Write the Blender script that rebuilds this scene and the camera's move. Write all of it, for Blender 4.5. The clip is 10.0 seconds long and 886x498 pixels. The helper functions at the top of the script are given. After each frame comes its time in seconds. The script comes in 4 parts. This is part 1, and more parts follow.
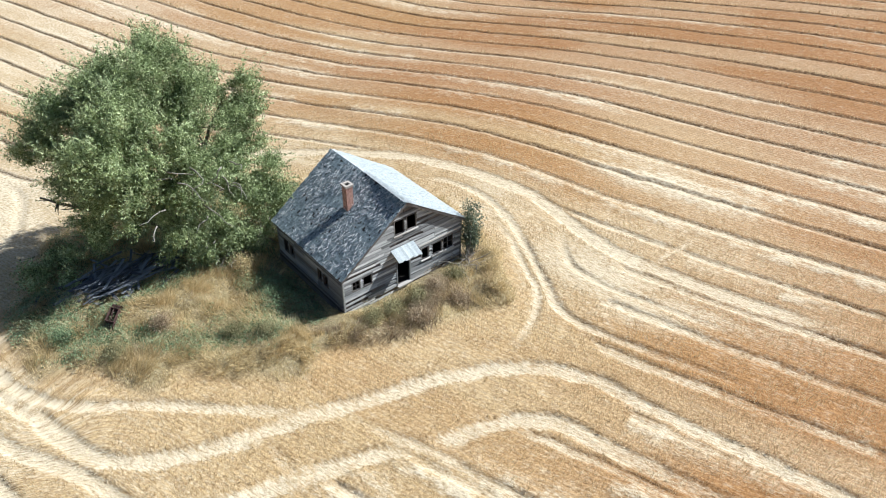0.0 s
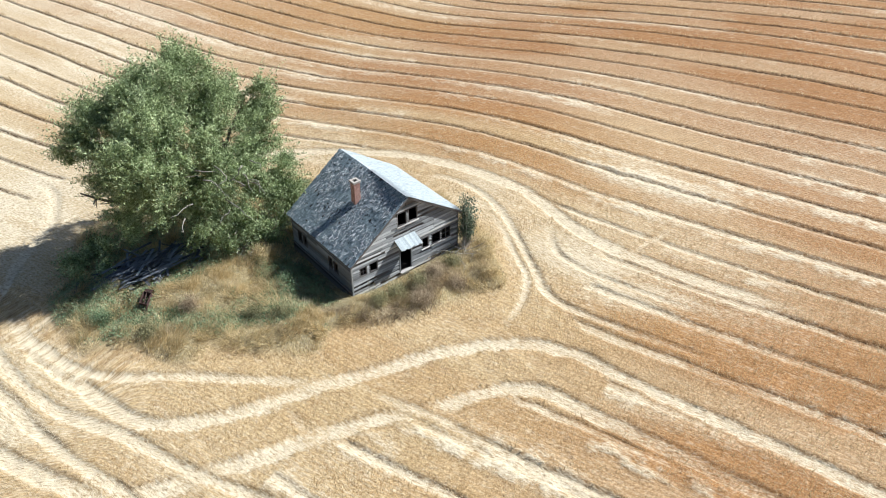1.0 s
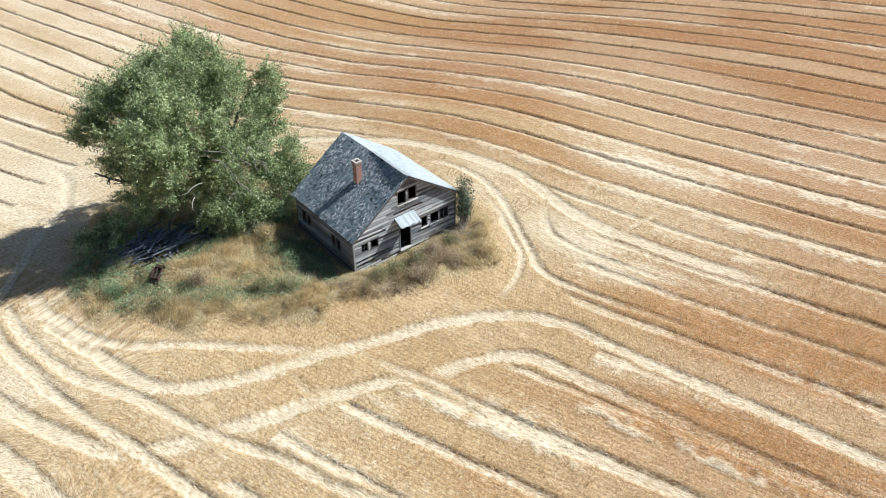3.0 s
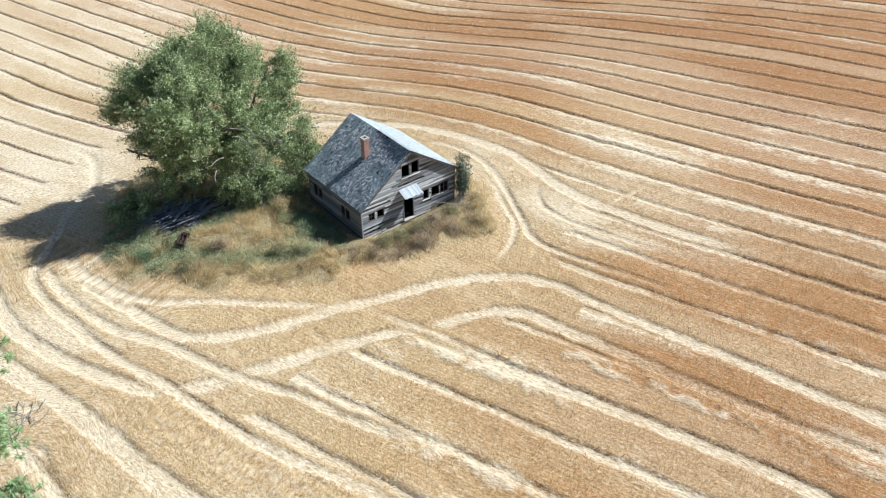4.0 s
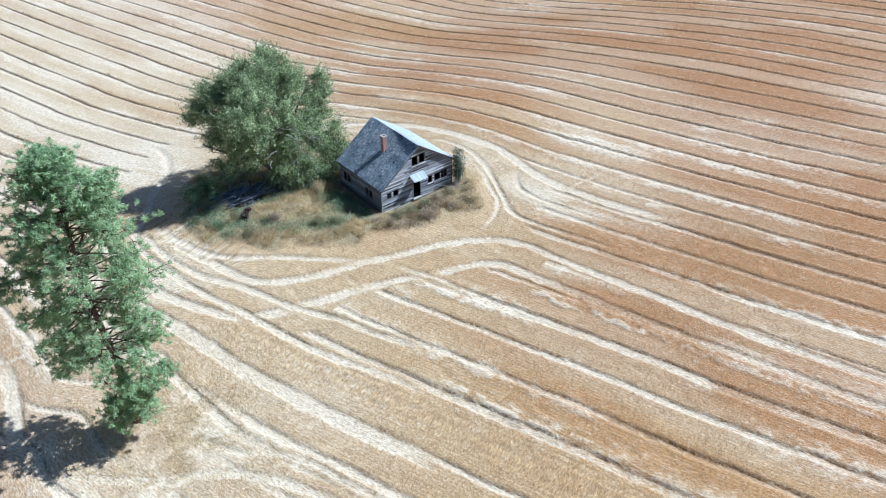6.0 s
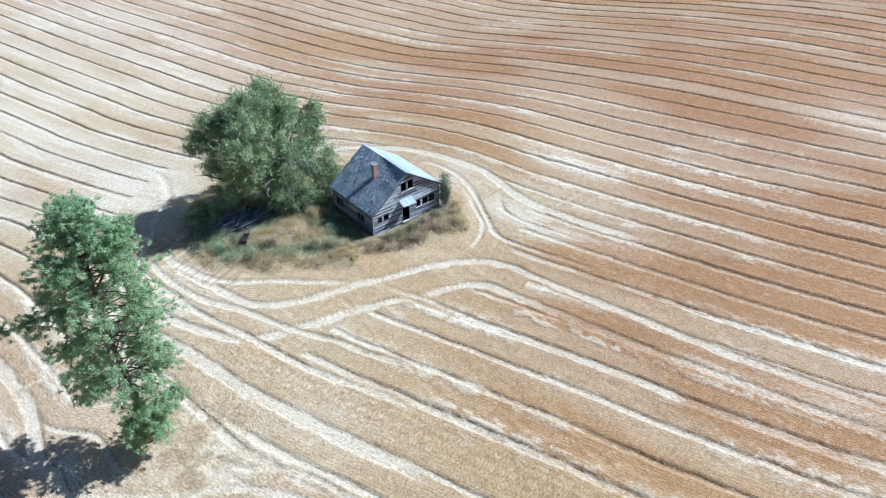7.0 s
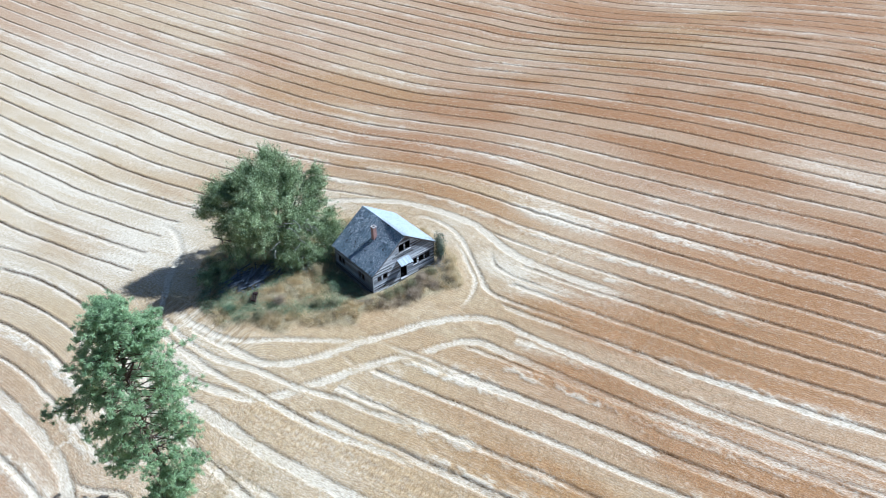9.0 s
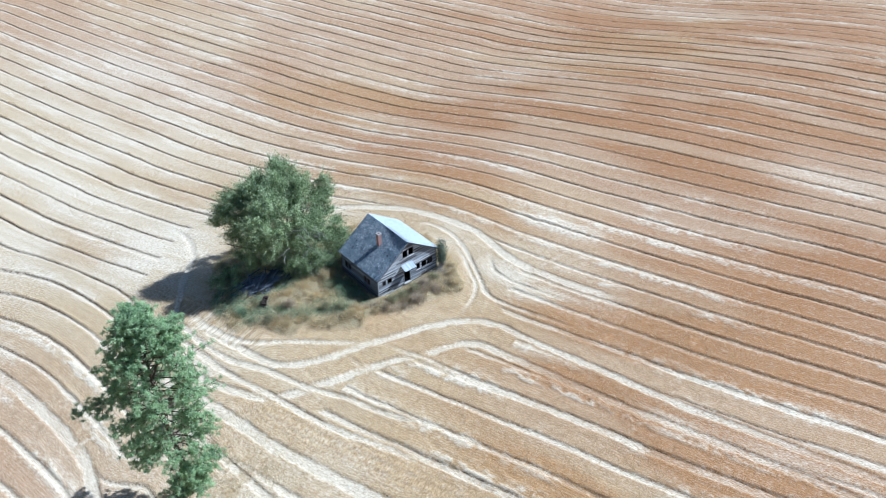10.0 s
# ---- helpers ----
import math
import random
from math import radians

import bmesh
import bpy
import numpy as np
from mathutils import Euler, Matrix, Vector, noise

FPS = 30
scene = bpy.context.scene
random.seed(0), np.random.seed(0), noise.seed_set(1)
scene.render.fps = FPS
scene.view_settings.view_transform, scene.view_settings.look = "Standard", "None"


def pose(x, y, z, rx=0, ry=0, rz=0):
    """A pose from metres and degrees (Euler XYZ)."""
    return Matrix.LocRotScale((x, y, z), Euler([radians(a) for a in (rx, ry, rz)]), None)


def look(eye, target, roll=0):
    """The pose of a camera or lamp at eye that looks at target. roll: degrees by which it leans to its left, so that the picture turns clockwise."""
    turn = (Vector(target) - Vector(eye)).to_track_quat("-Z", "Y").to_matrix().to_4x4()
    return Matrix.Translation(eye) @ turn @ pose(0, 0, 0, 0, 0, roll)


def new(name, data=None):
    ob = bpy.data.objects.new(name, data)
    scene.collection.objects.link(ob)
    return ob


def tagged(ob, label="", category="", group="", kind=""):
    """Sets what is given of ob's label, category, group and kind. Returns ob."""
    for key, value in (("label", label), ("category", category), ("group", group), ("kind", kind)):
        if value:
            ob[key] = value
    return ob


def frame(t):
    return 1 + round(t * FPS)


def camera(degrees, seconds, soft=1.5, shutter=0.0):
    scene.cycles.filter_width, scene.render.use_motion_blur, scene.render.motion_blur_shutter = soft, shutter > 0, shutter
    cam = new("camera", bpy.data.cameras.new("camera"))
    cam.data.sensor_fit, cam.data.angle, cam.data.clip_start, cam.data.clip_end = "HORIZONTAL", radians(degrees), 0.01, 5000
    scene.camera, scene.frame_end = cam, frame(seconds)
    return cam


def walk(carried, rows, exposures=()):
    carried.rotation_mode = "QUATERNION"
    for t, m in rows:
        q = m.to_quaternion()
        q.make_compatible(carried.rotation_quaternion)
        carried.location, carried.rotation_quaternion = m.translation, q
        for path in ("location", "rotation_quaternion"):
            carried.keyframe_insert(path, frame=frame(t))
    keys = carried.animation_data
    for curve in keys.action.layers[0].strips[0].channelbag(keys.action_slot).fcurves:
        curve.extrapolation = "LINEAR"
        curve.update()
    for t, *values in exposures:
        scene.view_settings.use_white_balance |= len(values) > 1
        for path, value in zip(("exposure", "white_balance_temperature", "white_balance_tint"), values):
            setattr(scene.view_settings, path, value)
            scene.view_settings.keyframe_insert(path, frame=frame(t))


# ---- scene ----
cam = camera(60.96, 10.0, 0.9)
# seconds, place in metres, turn in degrees
PATH = [
    (0.0, -16.825, -28.784, 30.486, 52.583, -0.571, -39.953),
    (0.5, -18.304, -30.947, 32.260, 52.345, -0.298, -39.852),
    (1.0, -19.368, -32.327, 33.137, 52.405, -0.286, -39.833),
    (1.5, -19.828, -32.914, 33.240, 52.381, -0.268, -39.830),
    (2.0, -20.017, -33.043, 33.195, 52.481, -0.308, -39.948),
    (2.5, -20.211, -33.621, 32.942, 52.685, -0.185, -39.733),
    (4.0, -24.520, -38.961, 34.125, 52.877, -0.231, -39.679),
    (4.5, -27.080, -42.126, 35.913, 52.884, -0.222, -39.699),
    (5.0, -30.000, -45.775, 38.300, 52.879, -0.144, -39.685),
    (6.5, -35.810, -52.719, 45.146, 52.674, -0.116, -39.712),
    (7.0, -35.988, -53.083, 47.607, 52.535, -0.037, -40.726),
    (7.5, -35.940, -52.996, 49.746, 52.523, -0.059, -41.323),
    (8.0, -35.939, -52.915, 52.034, 52.451, -0.057, -41.369),
    (8.5, -35.927, -53.076, 54.368, 52.468, 0.026, -41.275),
    (9.0, -36.441, -53.862, 56.356, 52.494, 0.157, -41.227),
    (9.5, -37.626, -55.155, 58.391, 52.380, 0.172, -41.172),
    (10.0, -38.272, -55.816, 59.512, 52.394, 0.195, -41.160),
]
# the clip's camera brightens and cools its picture on the way
walk(cam, [(t, pose(x, y, z, rx, ry, rz)) for t, x, y, z, rx, ry, rz in PATH],
     [(0.0, 0.49, 5730, 6.4), (2.7, 0.46, 5730, 6.4), (4.0, 0.45, 5600, 6.6), (4.6, 0.42, 5300, 7), (5.2, 0.42, 5050, 7.6), (6.3, 0.43, 4820, 8.2), (7.5, 0.43, 4740, 7.7), (10.0, 0.43, 4740, 7.7)])

# ---- world, sun, exposure ----
SUN_AZ, SUN_EL = radians(-20), radians(44.5)   # sun stands towards +x, a little to -y
world = bpy.data.worlds.new("sky")
scene.world = world
world.use_nodes = True
wn = world.node_tree
sky = wn.nodes.new("ShaderNodeTexSky")
sky.sky_type, sky.sun_disc = "NISHITA", False
sky.sun_elevation, sky.sun_rotation = SUN_EL, radians(90) - SUN_AZ
wn.links.new(sky.outputs[0], wn.nodes["Background"].inputs[0])
wn.nodes["Background"].inputs[1].default_value = 0.05
sun = new("sun", bpy.data.lights.new("sun", "SUN"))
sun.data.energy, sun.data.angle, sun.data.color = 5.0, radians(0.53), (1.0, 0.95, 0.87)
SUN_DIR = Vector((math.cos(SUN_EL) * math.cos(SUN_AZ), math.cos(SUN_EL) * math.sin(SUN_AZ), math.sin(SUN_EL)))
sun.matrix_world = look(SUN_DIR * 200, (0, 0, 0))


# ---- small tools ----
def sstep(a):
    a = np.clip(a, 0, 1)
    return a * a * (3 - 2 * a)


def vnoise(x, y, seed=0):
    """Smooth value noise between 0 and 1 on a lattice of step 1."""
    x, y = np.asarray(x, float), np.asarray(y, float)
    xi, yi = np.floor(x), np.floor(y)
    fx, fy = sstep(x - xi), sstep(y - yi)

    def h(a, b):
        v = np.sin(a * 127.1 + b * 311.7 + seed * 74.7) * 43758.5453
        return v - np.floor(v)
    return (h(xi, yi) * (1 - fx) + h(xi + 1, yi) * fx) * (1 - fy) + (h(xi, yi + 1) * (1 - fx) + h(xi + 1, yi + 1) * fx) * fy


def fbm(x, y, seed=0, octaves=3):
    v, a, n = 0.0, 0.5, 0.0
    for k in range(octaves):
        v, n = v + a * vnoise(x * 2 ** k, y * 2 ** k, seed + k), n + a
        a *= 0.5
    return v / n


def spline(points, closed=False, step=8):
    """A smooth line through a few points of the plan (Catmull-Rom)."""
    p = np.array(points, float)
    q = np.vstack([p[-1:], p, p[:2]]) if closed else np.vstack([2 * p[0] - p[1], p, 2 * p[-1] - p[-2]])
    out = []
    for i in range(1, len(q) - 2):
        for t in np.linspace(0, 1, step, endpoint=False):
            a, b, c, d = q[i - 1], q[i], q[i + 1], q[i + 2]
            out.append(0.5 * (2 * b + (c - a) * t + (2 * a - 5 * b + 4 * c - d) * t * t + (3 * b - a - 3 * c + d) * t ** 3))
    if not closed:
        out.append(p[-1])
    return np.array(out)


def line_distance(x, y, line):
    """Signed distance to a line of the plan (left of its run is positive) for arrays of places near it."""
    best = np.full(x.shape, 1e9)
    sign = np.ones(x.shape)
    for a, b in zip(line[:-1], line[1:]):
        d = b - a
        ll = max(float(d @ d), 1e-9)
        t = np.clip(((x - a[0]) * d[0] + (y - a[1]) * d[1]) / ll, 0, 1)
        r = np.hypot(x - a[0] - t * d[0], y - a[1] - t * d[1])
        m = r < best
        best = np.where(m, r, best)
        sign = np.where(m, np.sign(d[0] * (y - a[1]) - d[1] * (x - a[0])), sign)
    return best * sign


def inside(x, y, ring):
    c = np.zeros(x.shape, bool)
    for a, b in zip(ring, np.roll(ring, -1, 0)):
        hit = ((a[1] > y) != (b[1] > y)) & (x < (b[0] - a[0]) * (y - a[1]) / (b[1] - a[1] + 1e-12) + a[0])
        c ^= hit
    return c


def part(name, bm, material, parent=None, label="", smooth=False):
    me = bpy.data.meshes.new(name)
    bm.to_mesh(me)
    bm.free()
    me.materials.append(material)
    if smooth:
        for f in me.polygons:
            f.use_smooth = True
    ob = new(name, me)
    ob.parent = parent
    if label:
        tagged(ob, label)
    return ob


def raw(name, verts, faces, material, parent=None, label="", smooth=False):
    """A mesh from arrays of equal-sided faces."""
    me = bpy.data.meshes.new(name)
    verts, faces = np.asarray(verts, np.float32), np.asarray(faces, np.int32)
    k = faces.shape[1]
    me.vertices.add(len(verts))
    me.vertices.foreach_set("co", verts.ravel())
    me.loops.add(faces.size)
    me.loops.foreach_set("vertex_index", faces.ravel())
    me.polygons.add(len(faces))
    me.polygons.foreach_set("loop_start", np.arange(0, faces.size, k, dtype=np.int32))
    me.polygons.foreach_set("loop_total", np.full(len(faces), k, np.int32))
    me.polygons.foreach_set("use_smooth", np.full(len(faces), smooth))
    me.update(calc_edges=True)
    me.materials.append(material)
    ob = new(name, me)
    ob.parent = parent
    if label:
        tagged(ob, label)
    return ob


def add_box(bm, x0, x1, y0, y1, z0, z1, m=None):
    vs = [bm.verts.new(m @ Vector(c) if m else c) for c in
          ((x0, y0, z0), (x1, y0, z0), (x1, y1, z0), (x0, y1, z0), (x0, y0, z1), (x1, y0, z1), (x1, y1, z1), (x0, y1, z1))]
    for f in ((0, 3, 2, 1), (4, 5, 6, 7), (0, 1, 5, 4), (1, 2, 6, 5), (2, 3, 7, 6), (3, 0, 4, 7)):
        bm.faces.new([vs[i] for i in f])
    return vs


def box_bm(*a, m=None):
    bm = bmesh.new()
    add_box(bm, *a, m=m)
    return bm


def add_tube(bm, pts, radii, sides=7, cap=True):
    """A tapered limb along a line of points."""
    rings = []
    up = Vector((0.31, 0.22, 0.93))
    for i, p in enumerate(pts):
        d = (pts[min(i + 1, len(pts) - 1)] - pts[max(i - 1, 0)]).normalized()
        a = d.cross(up)
        a = a.normalized() if a.length > 1e-3 else Vector((1, 0, 0))
        b = d.cross(a)
        rings.append([bm.verts.new(p + (a * math.cos(2 * math.pi * k / sides) + b * math.sin(2 * math.pi * k / sides)) * radii[i]) for k in range(sides)])
    for r, q in zip(rings[:-1], rings[1:]):
        for k in range(sides):
            bm.faces.new((r[k], r[(k + 1) % sides], q[(k + 1) % sides], q[k]))
    if cap:
        bm.faces.new(rings[-1])
        bm.faces.new(rings[0][::-1])


# ---- materials ----
def material(name, rough=0.8, spec=0.3):
    m = bpy.data.materials.new(name)
    m.use_nodes = True
    b = m.node_tree.nodes["Principled BSDF"]
    b.inputs["Roughness"].default_value = rough
    b.inputs["Specular IOR Level"].default_value = spec
    return m, m.node_tree, b


def node(t, kind, **values):
    n = t.nodes.new(kind)
    for k, v in values.items():
        n.inputs[k].default_value = v
    return n


def tex(t, vector, scale, detail=4.0, rough=0.6):
    n = node(t, "ShaderNodeTexNoise", Scale=scale, Detail=detail, Roughness=rough)
    if vector is not None:
        t.links.new(vector, n.inputs["Vector"])
    return n.outputs["Fac"]


def ramp(t, fac, *stops):
    n = t.nodes.new("ShaderNodeValToRGB")
    e = n.color_ramp.elements
    while len(e) < len(stops):
        e.new(0.5)
    for i, (p, c) in enumerate(stops):
        e[i].position, e[i].color = p, (*c, 1) if len(c) == 3 else c
    t.links.new(fac, n.inputs[0])
    return n.outputs[0]


def mix(t, fac, a, b, mode="MIX"):
    n = t.nodes.new("ShaderNodeMix")
    n.data_type, n.blend_type = "RGBA", mode
    for s, v in ((n.inputs[0], fac), (n.inputs[6], a), (n.inputs[7], b)):
        if hasattr(v, "is_output"):
            t.links.new(v, s)
        else:
            s.default_value = v if isinstance(v, (int, float)) else (*v, 1)
    return n.outputs[2]


def maths(t, op, a, b=0.0, clamp=False):
    n = t.nodes.new("ShaderNodeMath")
    n.operation, n.use_clamp = op, clamp
    for s, v in ((n.inputs[0], a), (n.inputs[1], b)):
        if hasattr(v, "is_output"):
            t.links.new(v, s)
        else:
            s.default_value = v
    return n.outputs[0]


def scaled(t, vector, sx, sy, sz):
    n = t.nodes.new("ShaderNodeMapping")
    n.inputs["Scale"].default_value = (sx, sy, sz)
    t.links.new(vector, n.inputs[0])
    return n.outputs[0]


def bump(t, b, height, strength, distance):
    n = node(t, "ShaderNodeBump", Strength=strength, Distance=distance)
    t.links.new(height, n.inputs["Height"])
    t.links.new(n.outputs[0], b.inputs["Normal"])


def attribute(t, name):
    n = t.nodes.new("ShaderNodeAttribute")
    n.attribute_name = name
    return n


def field_material():
    """Stubble and straw: colour from how much straw lies there, streaked along the rows."""
    m, t, b = material("stubble_field", 0.9, 0.15)
    flow = attribute(t, "flow").outputs["Vector"]
    pale = attribute(t, "pale").outputs["Fac"]
    gold = attribute(t, "gold").outputs["Fac"]
    weeds = attribute(t, "weeds").outputs["Fac"]
    rows = tex(t, scaled(t, flow, 5.5, 0.5, 1), 1.0, 3, 0.6)
    straw = tex(t, scaled(t, flow, 9.0, 2.2, 1), 1.0, 5, 0.75)
    tuft = tex(t, scaled(t, flow, 4.0, 3.0, 1), 1.6, 5, 0.7)
    patch = tex(t, scaled(t, flow, 0.09, 0.05, 1), 1.0, 4, 0.55)
    brown = ramp(t, tuft, (0.30, (0.175, 0.09, 0.042)), (0.5, (0.41, 0.235, 0.122)), (0.70, (0.62, 0.405, 0.24)))
    yellow = ramp(t, tuft, (0.30, (0.225, 0.14, 0.058)), (0.5, (0.50, 0.35, 0.172)), (0.70, (0.74, 0.575, 0.33)))
    stub = mix(t, gold, brown, yellow)
    clod = tex(t, scaled(t, flow, 1.5, 0.8, 1), 1.0, 4, 0.65)
    stub = mix(t, maths(t, "MULTIPLY", maths(t, "SUBTRACT", clod, 0.48, True), 2.6, True), stub, mix(t, 0.62, stub, (0.20, 0.105, 0.042)))
    fine = tex(t, scaled(t, flow, 13.0, 7.0, 1), 1.0, 3, 0.7)
    stub = mix(t, maths(t, "MULTIPLY", maths(t, "SUBTRACT", fine, 0.52, True), 5.0, True), stub, (0.74, 0.57, 0.33))
    stub = mix(t, maths(t, "MULTIPLY", maths(t, "SUBTRACT", 0.45, fine, True), 5.0, True), stub, (0.13, 0.07, 0.03))
    drill = node(t, "ShaderNodeTexWave", Scale=1.0, Distortion=1.2, Detail=2.0)
    drill.inputs["Detail Scale"].default_value = 1.5
    t.links.new(scaled(t, flow, 1.0, 0.06, 1), drill.inputs["Vector"])
    stub = mix(t, maths(t, "MULTIPLY", drill.outputs["Fac"], 0.4), stub, mix(t, 0.6, stub, (0.10, 0.055, 0.03)))
    stub = mix(t, maths(t, "MULTIPLY", rows, 0.5), stub, mix(t, 0.45, stub, (0.66, 0.46, 0.25)))
    rich = attribute(t, "rich").outputs["Fac"]
    stub = mix(t, maths(t, "MULTIPLY", rich, 0.8), stub, mix(t, 1.0, stub, (0.76, 0.56, 0.36), "MULTIPLY"))
    lay = ramp(t, straw, (0.34, (0.26, 0.175, 0.09)), (0.45, (0.62, 0.50, 0.345)), (0.58, (0.82, 0.715, 0.53)))
    edge_shade = attribute(t, "edge_shade").outputs["Fac"]
    k = maths(t, "ADD", maths(t, "MULTIPLY", pale, 1.25), maths(t, "MULTIPLY", maths(t, "SUBTRACT", straw, 0.56), 2.3), True)
    k = maths(t, "ADD", k, maths(t, "MULTIPLY", maths(t, "SUBTRACT", patch, 0.5), 0.35), True)
    fleck = tex(t, scaled(t, flow, 2.6, 1.0, 1), 1.0, 6, 0.75)
    fleck = maths(t, "MULTIPLY", maths(t, "SUBTRACT", fleck, 0.53, True), 4.5, True)
    k = maths(t, "ADD", maths(t, "MULTIPLY", k, 0.86), maths(t, "MULTIPLY", fleck, 0.55), True)
    field = mix(t, k, stub, lay)
    # brown-black bristly lines paint the shade below the standing stubble
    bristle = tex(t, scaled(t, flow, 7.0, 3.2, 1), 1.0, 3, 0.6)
    edge_shade = maths(t, "MULTIPLY", edge_shade, maths(t, "MULTIPLY", maths(t, "SUBTRACT", bristle, 0.30, True), 4.0, True), True)
    field = mix(t, edge_shade, field, ramp(t, tuft, (0.3, (0.035, 0.018, 0.008)), (0.7, (0.115, 0.062, 0.028))))
    earth = ramp(t, tuft, (0.3, (0.13, 0.11, 0.06)), (0.5, (0.34, 0.28, 0.165)), (0.75, (0.60, 0.51, 0.33)))
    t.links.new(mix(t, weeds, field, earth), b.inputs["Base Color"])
    bump(t, b, maths(t, "ADD", straw, tuft), 0.7, 0.06)
    return m


def wood_material(name, dark, mid, light, along=(1.2, 14, 14), own=0.5):
    m, t, b = material(name, 0.85, 0.2)
    co = t.nodes.new("ShaderNodeTexCoord").outputs["Object"]
    info = t.nodes.new("ShaderNodeObjectInfo")
    geo = t.nodes.new("ShaderNodeNewGeometry")
    rnd = maths(t, "FRACT", maths(t, "ADD", info.outputs["Random"], geo.outputs["Random Per Island"]))
    grain = tex(t, scaled(t, co, *along), 2.0, 6, 0.7)
    stain = tex(t, co, 1.1, 4, 0.6)
    v = maths(t, "ADD", maths(t, "MULTIPLY", grain, 1 - own), maths(t, "MULTIPLY", rnd, own))
    c = ramp(t, v, (0.2, dark), (0.5, mid), (0.8, light))
    c = mix(t, maths(t, "MULTIPLY", stain, 0.5), c, mix(t, 0.6, c, dark))
    t.links.new(c, b.inputs["Base Color"])
    bump(t, b, grain, 0.35, 0.003)
    return m


def plain_material(name, c0, c1, scale=6.0, rough=0.8, spec=0.3, relief=0.3, metal=0.0):
    m, t, b = material(name, rough, spec)
    co = t.nodes.new("ShaderNodeTexCoord").outputs["Object"]
    n = tex(t, co, scale, 5, 0.65)
    t.links.new(ramp(t, n, (0.3, c0), (0.7, c1)), b.inputs["Base Color"])
    b.inputs["Metallic"].default_value = metal
    bump(t, b, n, relief, 0.008)
    return m


def leaf_material(name, dark, mid, light, through_light=0.35):
    m, t, b = material(name, 0.6, 0.25)
    geo = t.nodes.new("ShaderNodeNewGeometry")
    big = tex(t, t.nodes.new("ShaderNodeTexCoord").outputs["Object"], 1.1, 3, 0.6)
    v = maths(t, "ADD", maths(t, "MULTIPLY", geo.outputs["Random Per Island"], 0.42), maths(t, "MULTIPLY", maths(t, "SUBTRACT", big, 0.18), 1.0))
    c = ramp(t, v, (0.2, dark), (0.5, mid), (0.85, light))
    t.links.new(c, b.inputs["Base Color"])
    tr = t.nodes.new("ShaderNodeBsdfTranslucent")
    t.links.new(c, tr.inputs["Color"])
    mx = t.nodes.new("ShaderNodeMixShader")
    mx.inputs[0].default_value = through_light
    out = t.nodes["Material Output"]
    t.links.new(b.outputs[0], mx.inputs[1])
    t.links.new(tr.outputs[0], mx.inputs[2])
    t.links.new(mx.outputs[0], out.inputs["Surface"])
    return m


FIELD = field_material()
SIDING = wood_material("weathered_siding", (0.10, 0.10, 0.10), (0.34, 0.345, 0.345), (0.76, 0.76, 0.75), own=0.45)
# darker copy of the siding, with the left wall's shade in its colour
SIDING_SHADED = wood_material("shaded_grey_boards", (0.07, 0.07, 0.075), (0.19, 0.195, 0.21), (0.40, 0.41, 0.43), own=0.4)
SIDING_DARK = wood_material("bare_sheathing", (0.05, 0.045, 0.045), (0.12, 0.11, 0.105), (0.22, 0.2, 0.19))
# shingle tones carry the light: dark for the grazed slope, pale for the sunlit
SHINGLE_DIM = wood_material("shaded_slope_shingles", (0.057, 0.074, 0.084), (0.265, 0.325, 0.357), (0.64, 0.715, 0.745), (14, 5, 14), 0.22)
SHINGLE_LIT = wood_material("sunlit_shingles", (0.195, 0.217, 0.225), (0.49, 0.535, 0.553), (0.785, 0.835, 0.85), (14, 5, 14), 0.2)
SPLINTER = wood_material("split_pale_wood", (0.35, 0.36, 0.37), (0.58, 0.60, 0.62), (0.80, 0.82, 0.83), (6, 6, 6), 0.3)
WHITE_TRIM = wood_material("flaked_white_paint", (0.32, 0.30, 0.28), (0.66, 0.64, 0.61), (0.82, 0.80, 0.77))
BRICK = plain_material("old_brick", (0.34, 0.18, 0.14), (0.60, 0.38, 0.32), 9.0, 0.9, 0.15)
MORTAR = plain_material("mortar", (0.38, 0.33, 0.29), (0.55, 0.50, 0.45), 20.0, 0.95, 0.1)
# near-black, so the shade within the house sits in the colour
INSIDE_SHADE = plain_material("interior_shade", (0.02, 0.018, 0.016), (0.05, 0.045, 0.04), 3.0, 0.95, 0.1)
BARK = plain_material("grey_bark", (0.10, 0.085, 0.07), (0.26, 0.23, 0.19), 7.0, 0.9, 0.15, 0.8)
DEADWOOD = plain_material("bleached_wood", (0.20, 0.18, 0.16), (0.40, 0.37, 0.33), 7.0, 0.9, 0.15, 0.6)
PINE_BARK = plain_material("pine_bark", (0.07, 0.05, 0.04), (0.19, 0.13, 0.09), 6.0, 0.9, 0.15, 0.9)
WILLOW = leaf_material("willow_leaves", (0.05, 0.075, 0.032), (0.275, 0.345, 0.15), (0.78, 0.86, 0.52), 0.30)
NEEDLES = leaf_material("pine_needles", (0.12, 0.19, 0.09), (0.34, 0.46, 0.23), (0.60, 0.74, 0.42), 0.5)
WEED = leaf_material("green_weeds", (0.09, 0.14, 0.07), (0.25, 0.34, 0.19), (0.50, 0.58, 0.37), 0.45)
OLIVE = leaf_material("olive_weeds", (0.11, 0.11, 0.055), (0.32, 0.30, 0.16), (0.60, 0.55, 0.33), 0.4)
SHRUB = leaf_material("dark_shrub_leaves", (0.05, 0.07, 0.045), (0.13, 0.165, 0.11), (0.30, 0.34, 0.24), 0.35)
DRYGRASS = leaf_material("dry_grass", (0.30, 0.225, 0.11), (0.70, 0.565, 0.315), (0.95, 0.84, 0.58), 0.5)
